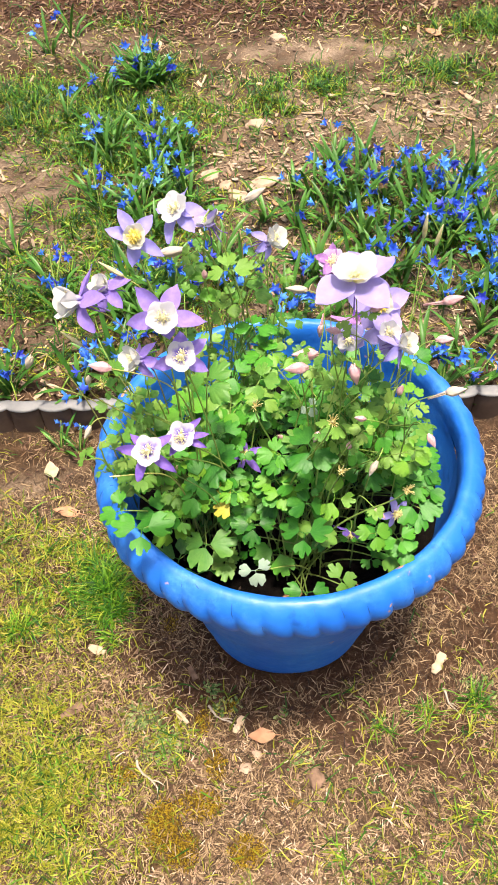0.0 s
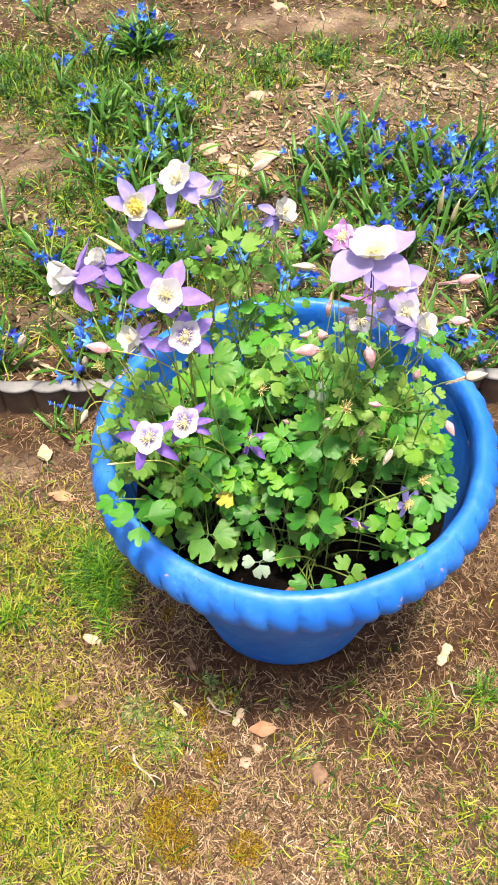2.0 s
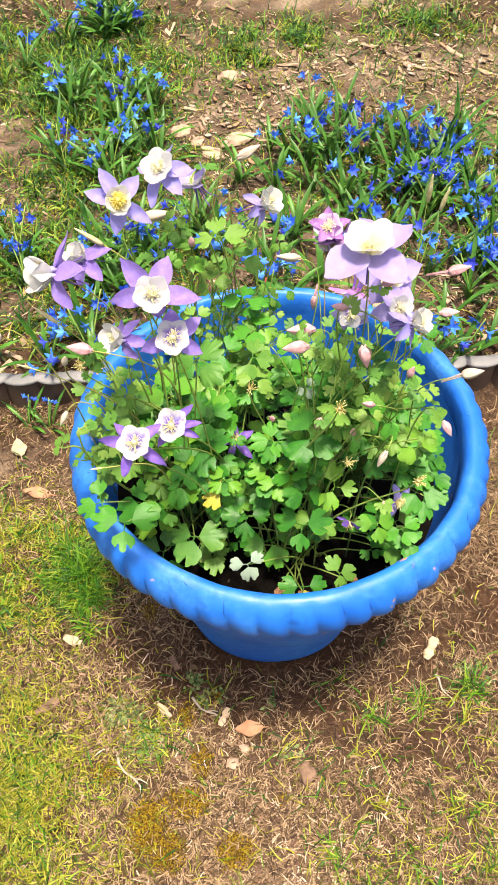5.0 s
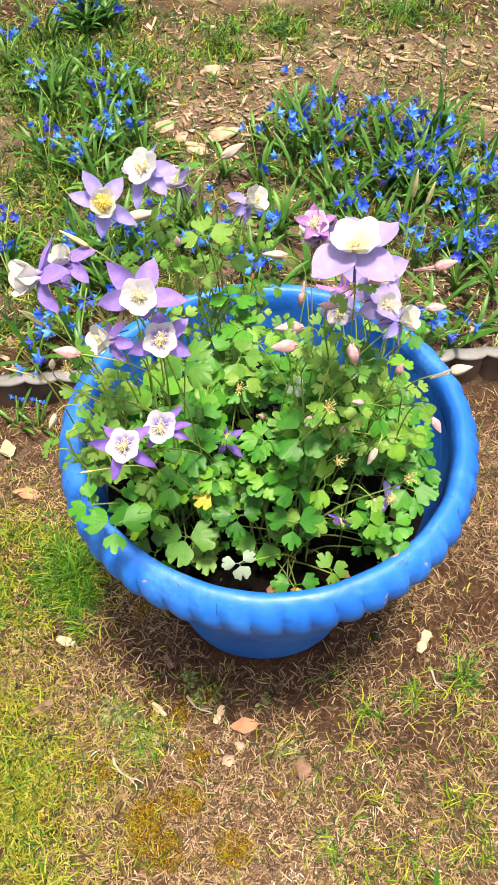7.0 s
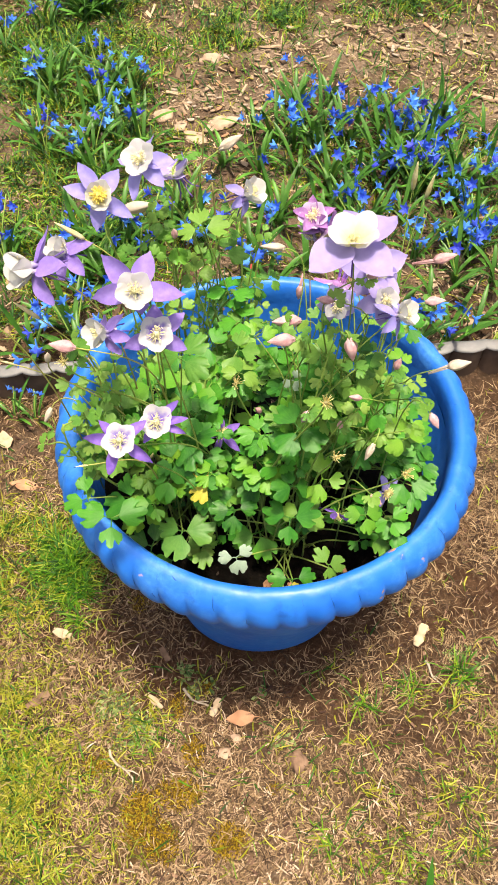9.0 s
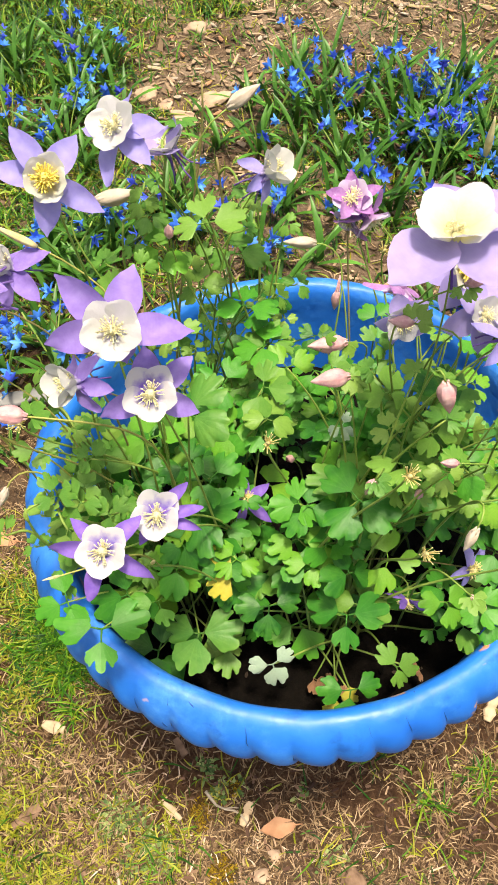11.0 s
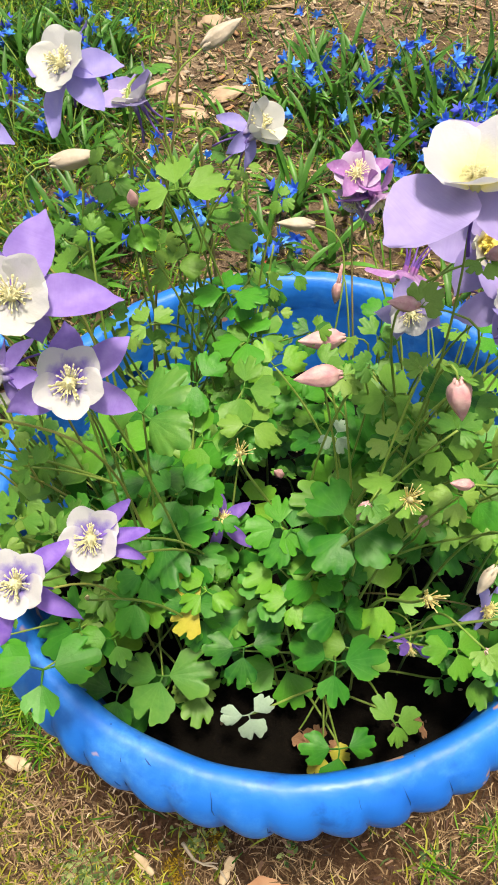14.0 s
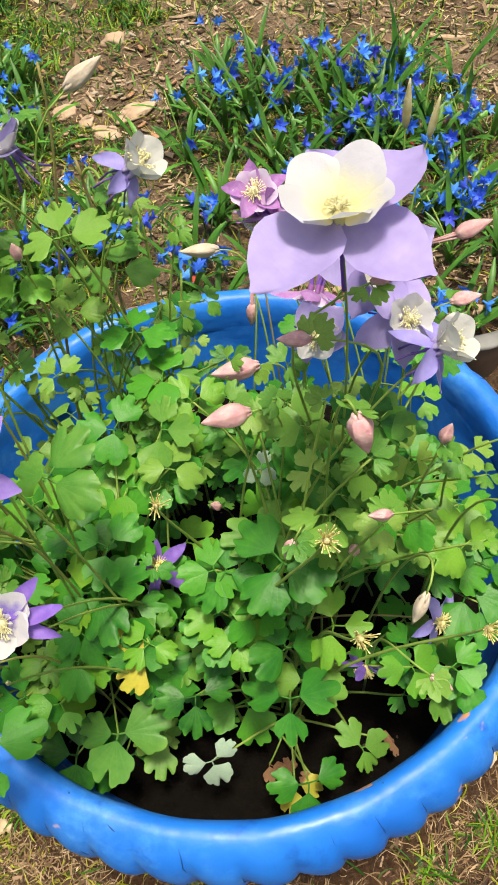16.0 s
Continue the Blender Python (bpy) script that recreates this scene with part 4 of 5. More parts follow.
def columbine_flower(place, way, size, roll, sepal, kind, spread_deg=12, reach=1.0, turns=None, label="", plant=None):
    """size: about twice the cup's radius. reach: the sepals' length over it. spread_deg: how far the sepals rise from the flower's plane."""
    plant = plant or owner(place)
    place = Vector(place)
    r = random.Random(int(place.x * 1e4) + int(place.z * 1e4) * 7)
    face = Vector(way).normalized()
    ms = COROLLAS.get(kind)
    m = into(plant, aim(place - face * 0.15 * size, way, roll, size))
    flower = piece("flower", ms[r.randrange(len(ms))] if ms else TUFT, plant, m, label)
    for i in range(5):
        if turns and len(turns[i]) == 3:
            # a sepal that points along a given way and is as long, its face turned to the flower's axis
            along = m.to_3x3().normalized().inverted() @ Vector(turns[i]).normalized()
            long = Vector(turns[i]).length
            side = along.cross(Vector((0, 0, 1))).normalized()
            q = Matrix((side, along, side.cross(along))).transposed().to_4x4() @ Matrix.Translation((0, 0.07, -0.01))
            piece("sepal", SEPALS[sepal.name][i % 3], flower, q @ Matrix.Scale(reach * long, 4))
            continue
        around, rise = turns[i] if turns else (72 * i, 0)
        q = Matrix.Rotation(radians(around), 4, "Z") @ Matrix.Rotation(radians(spread_deg + rise + r.uniform(-15, 4)), 4, "X") @ Matrix.Rotation(radians(r.uniform(-22, 22)), 4, "Y") @ Matrix.Rotation(radians(r.uniform(-9, 9)), 4, "Z") @ Matrix.Translation((0, 0.07, -0.01))
        piece("sepal", r.choice(SEPALS[sepal.name]), flower, q @ Matrix.Diagonal((reach * r.uniform(0.8, 1.06), reach * r.uniform(0.84, 1.06), reach, 1)))
    if ms:
        piece("stamen_tuft", GOLDEN if kind == "yellow" else r.choice(STAMENS), flower, Matrix.Scale({"yellow": 1.35, "cream": 0.9, "pearl": 0.5, "cup": 1.15}.get(kind, 1.05), 4))
    stalk(plant, place - face * 0.17 * size, face + Vector((0, 0, 0.5)), 0.0007, material=STEM_RED if r.random() < 0.25 else STEM,
          root=(-0.125 + r.uniform(-0.02, 0.02), -0.03 + r.uniform(-0.04, 0.04), 0.255) if place.x < -0.12 else None)


F_LIST = [
    ((-0.123, -0.084, 0.667), (0.10, -0.68, 0.66), 0.019, 0, LAVENDER, "yellow", 0, 1.25, ((66, 0), (20, 5), (-41, 0), (-125, 0), (174, 0))),
    ((-0.109, 0.032, 0.612), (-0.36, -0.48, 0.76), 0.0265, 0, LAVENDER, "cream", -10, 1.05, ((-58, 0), (-117, 0), (178, 0), (100, 0), (20, 0))),
    ((-0.084, 0.068, 0.574), (-0.35, 0.1, 0.75), 0.024, 0, LILAC, "cream", 40, 0.8),
    ((-0.023, 0.052, 0.564), (0.75, -0.12, 0.65), 0.025, 0, LAVENDER, "cup", -35, 0.75),
    ((-0.187, -0.065, 0.590), (-0.88, -0.32, 0.28), 0.031, 30, VIOLET, "cup", -22, 0.95),
    ((-0.166, -0.037, 0.583), (-0.55, -0.10, 0.75), 0.021, 0, VIOLET, "cup", -18, 1.1),
    ((-0.101, -0.134, 0.634), (0.02, -0.66, 0.72), 0.0225, 0, VIOLET, "cream", 0, 1.28, ((44, 0), (-19, 0), (-95, 0), (96, -5), (178, -55))),
    ((-0.090, -0.140, 0.601), (0.06, -0.66, 0.72), 0.0205, 0, VIOLET, "white", -12, 1.1, ((-58, 0), (-130, 0), (116, 0), (10, 0), (175, -40))),
    ((-0.139, -0.083, 0.542), (-0.72, -0.42, 0.45), 0.0235, 15, VIOLET, "cup", -28, 0.95),
    ((-0.120, -0.174, 0.531), (-0.10, -0.55, 0.80), 0.0215, 0, INDIGO, "white", -10, 1.2, ((98, 0), (168, 0), (-117, 0), (-36, 0), (52, 0))),
    ((-0.096, -0.152, 0.523), (-0.10, -0.55, 0.80), 0.0215, 0, INDIGO, "white", -5, 1.0, ((-38, 20), (-112, 0), (160, 0), (-80, 10), (60, -30))),
    ((0.038, -0.098, 0.645), (-0.16, -0.02, 0.97), 0.0275, 0, LILAC, "pearl", -10, 1.25, ((-0.83, -0.52, -0.22), (0.66, -0.64, -0.20), (0.83, 0.50, 0.16), (-0.12, 0.72, 0.10), (-0.15, 0.50, -0.65))),
    ((0.066, -0.055, 0.578), (0.15, -0.70, 0.45), 0.023, 0, LILAC, "yellow", 0, 1.15),
    ((0.084, -0.090, 0.566), (0.74, -0.20, 0.64), 0.021, 0, LAVENDER, "cup", -25, 0.95),
    ((0.038, 0.111, 0.493), (0.0, -0.50, 0.80), 0.025, 0, MAGENTA, "rose", 28, 0.85),
    ((0.053, 0.106, 0.474), (0.35, -0.5, -0.35), 0.026, 20, MAGENTA, "rose", -20, 0.9),
    ((0.037, 0.113, 0.470), (-0.5, -0.4, -0.25), 0.022, 40, MAGENTA, "rose", 15, 0.9),
    ((0.055, 0.020, 0.490), (-0.25, -0.45, -0.55), 0.024, 0, MAGENTA, "rose", 25, 0.9),
    ((0.045, -0.035, 0.520), (0.05, -0.70, 0.20), 0.020, 20, LILAC, "white", 5, 0.9),
    ((0.073, -0.075, 0.566), (0.25, -0.55, 0.60), 0.0195, 10, LILAC, "cream", -12, 1.1),
    ((-0.050, -0.074, 0.402), (0.0, -0.35, 0.92), 0.021, 10, INDIGO, "tuft", -10, 1.0),
    ((0.098, -0.118, 0.366), (0.35, -0.5, 0.35), 0.021, 0, LAVENDER, "tuft", 5, 0.9),
    ((0.052, -0.132, 0.352), (-0.2, -0.40, -0.3), 0.020, 0, INDIGO, "tuft", 10, 0.9),
]
for row in F_LIST:
    columbine_flower(*row)


def columbine_bud(place, way, size, kind, label=""):
    plant = owner(place)
    place, face = Vector(place), Vector(way).normalized()
    r = random.Random(int(place.x * 1e4) * 3 + 1)
    piece("bud", r.choice(BUDS[kind]), plant, into(plant, aim(place - face * size * 0.5, way, r.uniform(0, 360), size)), label)
    stalk(plant, place - face * size * 0.45, face, 0.0007, bow=0.6, material=STEM_YELLOW if place.x < -0.14 else STEM, root=(place.x * 0.72 + 0.012 + r.uniform(-0.012, 0.012), place.y * 0.62 + r.uniform(-0.012, 0.012), 0.256))
    if kind == "pink":
        piece("bract", r.choice(NARROW), plant, into(plant, aim(place - face * size * 0.62, (r.gauss(0, 0.4), r.gauss(-0.3, 0.3), 1), r.uniform(0, 360), 0.0085)), "small yellow-green bract under a bud")


for row in [((0.028, 0.084, 0.42), (-0.1, -0.2, -0.8), 0.016, "spurred"), ((0.007, -0.003, 0.47), (-0.9, -0.1, 0.05), 0.024, "pink"),
            ((-0.003, -0.074, 0.522), (-0.95, -0.1, 0.0), 0.020, "pink"), ((0.025, -0.09, 0.581), (-0.9, 0.0, 0.2), 0.012, "pink"),
            ((-0.157, -0.128, 0.578), (-0.9, 0.1, 0.1), 0.017, "pink"), ((-0.038, 0.057, 0.609), (0.8, 0.1, 0.5), 0.020, "cream"),
            ((0.13, 0.122, 0.528), (0.0, 0.0, 1.0), 0.030, "pod"), ((0.143, 0.112, 0.524), (0.15, 0.0, 1.0), 0.026, "pod"),
            ((-0.116, 0.064, 0.542), (0.95, 0.1, 0.1), 0.026, "cream"), ((-0.086, 0.026, 0.545), (0.0, -0.2, 0.9), 0.0115, "pink"),
            ((0.06, -0.162, 0.494), (-0.3, -0.3, -0.6), 0.014, "cream"), ((0.048, -0.137, 0.529), (-0.8, -0.1, 0.3), 0.010, "pink"),
            ((0.044, -0.122, 0.477), (0.0, -0.1, 1.0), 0.010, "pink"), ((0.015, -0.124, 0.489), (-0.3, -0.1, -0.8), 0.012, "pink"),
            ((-0.015, -0.015, 0.36), (-0.3, -0.2, 0.6), 0.012, "pink"), ((0.105, -0.155, 0.522), (0.3, -0.4, -0.4), 0.012, "pink"),
            ((0.042, -0.128, 0.569), (0.2, -0.2, -0.9), 0.018, "pink"), ((0.084, -0.105, 0.529), (0.2, 0.0, 1.0), 0.0115, "pink"),
            ((0.069, -0.18, 0.456), (0.5, -0.3, -0.4), 0.0115, "pink"), ((0.128, -0.112, 0.535), (0.9, -0.1, 0.4), 0.017, "pale"),
            ((0.160, 0.070, 0.476), (0.9, 0.0, 0.35), 0.022, "spurred"), ((0.06, -0.085, 0.60), (0.8, -0.1, 0.4), 0.0115, "pink"),
            ((-0.246, -0.046, 0.5), (-0.4, 0.0, -0.8), 0.018, "cream"), ((0.155, 0.05, 0.44), (0.9, 0.0, 0.1), 0.018, "pink"),
            ((0.0, 0.10, 0.465), (-0.9, 0.0, 0.1), 0.022, "cream"), ((-0.10, -0.165, 0.50), (0.2, -0.3, 0.8), 0.012, "pod"),
            ((-0.155, -0.16, 0.48), (-0.6, -0.3, 0.3), 0.010, "pod"), ((-0.158, -0.03, 0.595), (-0.75, 0.1, 0.5), 0.024, "pod"), ((-0.196, -0.06, 0.544), (-0.7, 0.2, 0.5), 0.022, "pod"),
            ((-0.190, -0.10, 0.465), (-0.3, -0.3, -0.5), 0.013, "cream"), ((-0.224, -0.06, 0.485), (-0.6, -0.1, 0.4), 0.013, "pod"), ((-0.180, -0.09, 0.525), (0.2, -0.2, 0.9), 0.013, "cream")]:
    columbine_bud(*row)

for place in ((-0.038, -0.096, 0.497), (0.025, -0.147, 0.535), (0.032, -0.174, 0.507), (-0.172, -0.08, 0.507), (0.09, -0.165, 0.47), (0.06, 0.09, 0.46)):
    plant = owner(place)
    head = piece("seed_head", HEAD, plant, into(plant, aim(place, (0.1, -0.5, 0.8), 0, 0.0195)), "faded flower with only yellow stamens left")
    r = random.Random(int(place[0] * 1e4) + 5)
    for k in range(36):
        turn = Matrix.Rotation(r.uniform(0, 2 * math.pi), 4, "Z") @ Matrix.Rotation(radians(38 * math.sqrt(r.random())), 4, "X")
        piece("stamen", STAMEN, head, turn @ Matrix.Scale(r.uniform(0.55, 1.15), 4))
    stalk(plant, Vector(place), (0.0, -0.3, 1.0), 0.0009)


MOUND = [(0.009, -0.154, 0.387), (0.011, -0.124, 0.46), (-0.042, -0.14, 0.378), (-0.085, -0.147, 0.338), (0.058, -0.148, 0.366), (0.045, -0.165, 0.318), (-0.006, -0.074, 0.485),
         (-0.032, -0.03, 0.458), (-0.055, -0.019, 0.455), (-0.075, -0.088, 0.44), (-0.065, 0.032, 0.43), (-0.045, 0.071, 0.38), (-0.015, 0.106, 0.35), (0.127, 0.019, 0.37),
         (0.118, -0.117, 0.366), (-0.126, -0.158, 0.39), (0.06, -0.06, 0.46), (0.05, 0.03, 0.38), (0.08, 0.09, 0.30), (0.02, 0.06, 0.36), (-0.12, 0.05, 0.36), (-0.14, -0.05, 0.42),
         (0.0, -0.175, 0.30), (0.09, -0.15, 0.35), (-0.1, 0.1, 0.33)]


def canopy(x, y):
    """Height of the leafy mound, drawn from its height at some spots."""
    w = [((x - a) ** 2 + (y - b) ** 2 + 3e-4) ** -1.5 for a, b, _ in MOUND]
    return sum(k * p[2] for k, p in zip(w, MOUND)) / sum(w)


def add_leaf(place, way, size, roll, me, label="", root=None):
    plant = owner(place)
    piece("leaf", me, plant, into(plant, aim(place, way, roll, size)), label)
    base = Vector(root) if root else plant.location + Vector((random.uniform(-0.03, 0.03), random.uniform(-0.03, 0.03), 0))
    top = Vector(place) - Vector(way).normalized() * 0.0005
    stalk(plant, top, Vector((top.x - base.x, top.y - base.y, 0.08)), 0.0008, "leaf_stalk", STEM, 0.45, base)


def hides(p):
    """Whether a leaf at p would stand over one of the low flowers."""
    up = Vector((0.0, -0.45, 0.85)).normalized()
    for c in (Vector((-0.050, -0.074, 0.402)), Vector((0.093, -0.118, 0.363)), Vector((0.052, -0.132, 0.352)), Vector((-0.015, -0.015, 0.355)), Vector((0.030, -0.160, 0.300))):
        k = (p - c).dot(up)
        if k > -0.004 and (p - c - up * k).length < 0.023:
            return True
    return False


random.seed(11)
made = 0
while made < 185:
    a, d = random.uniform(0, 2 * math.pi), 0.172 * math.sqrt(random.random())
    x, y = d * math.cos(a) + POT.x - 0.006, d * math.sin(a) + POT.y
    if y < -0.142 or x > 0.132 or y > 0.125 or (x > 0.0 and y > 0.03 and random.random() < 0.75) or (y > 0.03 and random.random() < 0.55) or (x < -0.13 and y > -0.06 and random.random() < 0.7):
        continue
    z = canopy(x, y) - 0.012 - abs(random.gauss(0, 0.05))
    if z < 0.282 or hides(Vector((x, y, z))):
        continue
    way = (x * 1.2 + random.gauss(0, 0.28), y * 1.2 - 0.2 + random.gauss(0, 0.28), 1.0)
    young = random.random() < (0.55 if y > 0.0 and x < 0.02 else 0.35 if x < -0.07 else 0.10)
    me = random.choice(YOUNG if young else LEAVES)
    add_leaf((x, y, z), way, random.choice((0.010, 0.013, 0.016, 0.019, 0.021)) * random.uniform(0.9, 1.1) * (0.85 if young else 1.0), random.uniform(0, 360), me)
    made += 1
# leaves on top of the mound: place, size, turn
FRONT = [(-0.087, -0.140, 0.344, 0.0228, 180), (0.008, -0.149, 0.379, 0.0189, 200), (0.023, -0.169, 0.320, 0.0166, 150), (-0.040, -0.138, 0.376, 0.0167, 180), (-0.013, -0.127, 0.408, 0.0143, 180),
         (0.063, -0.144, 0.357, 0.0174, 190), (0.096, -0.141, 0.358, 0.0163, -120), (-0.097, -0.114, 0.390, 0.0155, 90), (0.036, -0.123, 0.400, 0.0161, -90), (-0.059, -0.114, 0.397, 0.0126, 160),
         (-0.145, -0.149, 0.384, 0.0214, 160), (-0.111, -0.128, 0.373, 0.0138, 170), (-0.024, -0.118, 0.403, 0.0159, 150), (-0.166, -0.132, 0.390, 0.0162, 110), (-0.067, -0.117, 0.391, 0.0135, 40)]
MIDDLE = [(0.013, -0.115, 0.462, 0.0205, 180), (-0.003, -0.072, 0.480, 0.0185, 20), (0.043, -0.065, 0.455, 0.0168, 60), (0.086, -0.047, 0.434, 0.0166, 10), (0.057, -0.091, 0.435, 0.0148, 120),
          (0.115, -0.063, 0.399, 0.0163, -60), (0.117, -0.103, 0.368, 0.0215, -100), (0.048, -0.078, 0.439, 0.0156, -60), (0.091, -0.085, 0.401, 0.0169, -30), (-0.019, -0.099, 0.436, 0.0140, 90),
          (-0.071, -0.074, 0.432, 0.0159, 60), (0.069, -0.061, 0.449, 0.0145, 60), (0.045, -0.034, 0.439, 0.0139, 30), (-0.028, -0.076, 0.455, 0.0127, -20), (0.097, -0.093, 0.381, 0.0148, -120),
          (-0.014, -0.101, 0.435, 0.0152, -80), (-0.121, -0.079, 0.417, 0.0133, 150), (-0.085, -0.064, 0.431, 0.0158, -20)]
SIDE = [(0.126, -0.080, 0.382, 0.0150, -60), (0.128, -0.092, 0.376, 0.0165, -90), (0.112, -0.092, 0.380, 0.0150, -40), (0.122, -0.110, 0.366, 0.0180, -110), (0.122, -0.060, 0.395, 0.0150, -20),
        (0.099, -0.140, 0.357, 0.0163, -130), (0.104, -0.147, 0.350, 0.0136, -150), (0.096, -0.066, 0.415, 0.0155, -10), (0.119, -0.042, 0.400, 0.0136, 20), (0.090, -0.037, 0.428, 0.0160, 10),
        (0.124, 0.018, 0.392, 0.0130, -60), (0.076, -0.139, 0.365, 0.0136, 170), (0.057, -0.126, 0.380, 0.0145, -160)]
REAR = [(-0.110, -0.037, 0.427, 0.0184, 60), (-0.080, -0.085, 0.515, 0.0185, 10), (-0.060, -0.018, 0.455, 0.0152, 60), (-0.035, -0.025, 0.458, 0.0162, -70), (-0.034, -0.046, 0.452, 0.0133, -60),
        (-0.065, 0.032, 0.544, 0.0165, 20), (-0.092, 0.040, 0.520, 0.0150, 80), (-0.047, 0.068, 0.487, 0.0165, 10), (-0.016, 0.105, 0.411, 0.0167, -40), (-0.043, 0.034, 0.472, 0.0157, 120),
        (-0.032, 0.013, 0.454, 0.0157, 160), (-0.086, 0.013, 0.470, 0.0103, 30), (-0.017, 0.001, 0.445, 0.0143, 30), (-0.072, 0.039, 0.486, 0.0130, 40), (-0.139, -0.062, 0.416, 0.0164, 60),
        (-0.154, -0.045, 0.417, 0.0139, 80), (-0.026, 0.020, 0.449, 0.0157, -20), (-0.036, 0.042, 0.460, 0.0145, -60)]
for row, leaves in ((FRONT[:1], YOUNG[2:3]), (FRONT[1:], LEAVES), (MIDDLE, LEAVES), (SIDE, LEAVES), (REAR, YOUNG + LEAVES[:3])):
    for x, y, z, size, turn in row:
        if hides(Vector((x, y, z))):
            continue
        add_leaf((x, y, z), (x * 0.8 + random.gauss(0, 0.14), y * 0.8 - 0.25 + random.gauss(0, 0.14), 1.0), size * 1.06, turn, random.choice(leaves))
# tall sprays at the back: a green stem each, with small leaves on short stalks
def spray(plant, foot, top, count):
    foot, top = Vector(foot), Vector(top)
    bow = Vector((random.uniform(-0.015, 0.015), random.uniform(-0.01, 0.01), 0))
    line = bezier(foot, foot + Vector((0, 0, 0.08)) + bow, top - Vector((0, 0, 0.06)) + bow, top, 16)
    v, f = tube([p - plant.location for p in line], [0.0016 - 0.0009 * i / 16 for i in range(17)], 6)
    piece("stem", mesh_of("stem", v, f, random.choice((STEM, STEM, STEM_RED))), plant)
    for k in range(count):
        node = line[min(16, 6 + int(11 * k / count) + random.randint(0, 1))]
        a, d = random.uniform(0, 2 * math.pi), random.uniform(0.010, 0.034)
        at = node + Vector((d * math.cos(a), d * math.sin(a), random.uniform(0.002, 0.018)))
        add_leaf(at, (math.cos(a) * 0.4 + random.gauss(0, 0.25), math.sin(a) * 0.4 - 0.25 + random.gauss(0, 0.25), 1), random.uniform(0.007, 0.0125), math.degrees(a) - 90 + random.uniform(-40, 40), random.choice(YOUNG + NARROW), root=node)


for fx, fy, tx, ty, tz, count in ((-0.05, 0.07, -0.055, 0.085, 0.55, 7), (-0.07, 0.06, -0.085, 0.060, 0.57, 7), (-0.08, 0.05, -0.115, 0.055, 0.53, 7), 
                                  (-0.09, 0.04, -0.135, 0.030, 0.49, 6), (-0.04, 0.08, -0.030, 0.095, 0.51, 6), (-0.02, 0.09, -0.012, 0.110, 0.44, 4)):
    spray(PLANTS[1], (fx, fy, 0.25), (tx, ty, tz), count)
for i in range(14):
    x, y = random.gauss(-0.155, 0.02), random.gauss(-0.08, 0.05)
    if math.hypot(x, y) > 0.19 or y > -0.06:
        continue
    add_leaf((x, y, random.uniform(0.37, 0.42)), (random.gauss(-0.2, 0.4), random.gauss(-0.2, 0.4), 1), random.uniform(0.012, 0.020), random.uniform(0, 360), random.choice(YOUNG + LEAVES))
# a bushy crown of smaller leaves on the right
for i in range(38):
    x, y = random.uniform(0.025, 0.118), random.uniform(-0.115, 0.0)
    z = random.uniform(0.425, 0.515) - 0.9 * max(0.0, x - 0.07)
    add_leaf((x, y, z), (random.gauss(0.15, 0.4), random.gauss(-0.35, 0.4), 1), random.uniform(0.0095, 0.0165), random.uniform(0, 360), random.choice(LEAVES[:1] + YOUNG + NARROW[:1]), root=(0.06 + random.uniform(-0.02, 0.02), -0.06 + random.uniform(-0.03, 0.03), random.uniform(0.36, 0.41)))
# leaves in the hollow at the back, and slim ones that rise over the rim
for i in range(22):
    x, y = random.uniform(-0.05, 0.06), random.uniform(0.0, 0.075)
    add_leaf((x, y, random.uniform(0.35, 0.42)), (random.gauss(0, 0.3), random.gauss(-0.35, 0.3), 1), random.uniform(0.011, 0.017), random.uniform(0, 360), random.choice(LEAVES + YOUNG[:2]))
for i in range(16):
    x, y = random.uniform(-0.178, -0.125), random.uniform(-0.105, -0.02)
    add_leaf((x, y, random.uniform(0.40, 0.475)), (random.gauss(-0.3, 0.4), random.gauss(-0.3, 0.4), 1), random.uniform(0.008, 0.0135), random.uniform(0, 360), random.choice(YOUNG + NARROW), root=(-0.125 + random.uniform(-0.015, 0.015), -0.05 + random.uniform(-0.02, 0.02), 0.30))
# small divided leaves along the flower stalks
for x, y, z in ((0.05, -0.115, 0.535), (0.035, -0.10, 0.555), (0.0, -0.062, 0.515), (0.012, -0.06, 0.50), (0.055, -0.125, 0.50), (0.02, -0.075, 0.53), (0.095, -0.10, 0.50), (0.105, -0.09, 0.49),
                (0.005, 0.0, 0.475), (-0.01, 0.08, 0.50), (-0.03, 0.07, 0.53), (-0.09, 0.05, 0.56), (-0.10, -0.02, 0.56), (0.09, 0.02, 0.45), (0.06, -0.03, 0.48), (-0.14, -0.08, 0.47), (0.10, -0.13, 0.48)):
    add_leaf((x, y, z), (random.gauss(0, 0.4), random.gauss(-0.4, 0.3), 1), random.uniform(0.006, 0.010), random.uniform(0, 360), random.choice(NARROW + YOUNG))
for tx, ty, tz, count in ((-0.178, -0.105, 0.46, 5), (-0.168, -0.040, 0.49, 4), (-0.165, -0.085, 0.45, 5)):
    spray(PLANTS[0], (-0.125 + 0.2 * (tx + 0.2), -0.05 + 0.2 * ty, 0.25), (tx, ty, tz), count)
add_leaf((-0.050, -0.080, 0.414), (0.0, -0.4, 1), 0.0085, 150, LEAVES[3])
stalk(PLANTS[1], (-0.061, 0.091, 0.598), (0, 0, 1), 0.0009, material=STEM_RED)
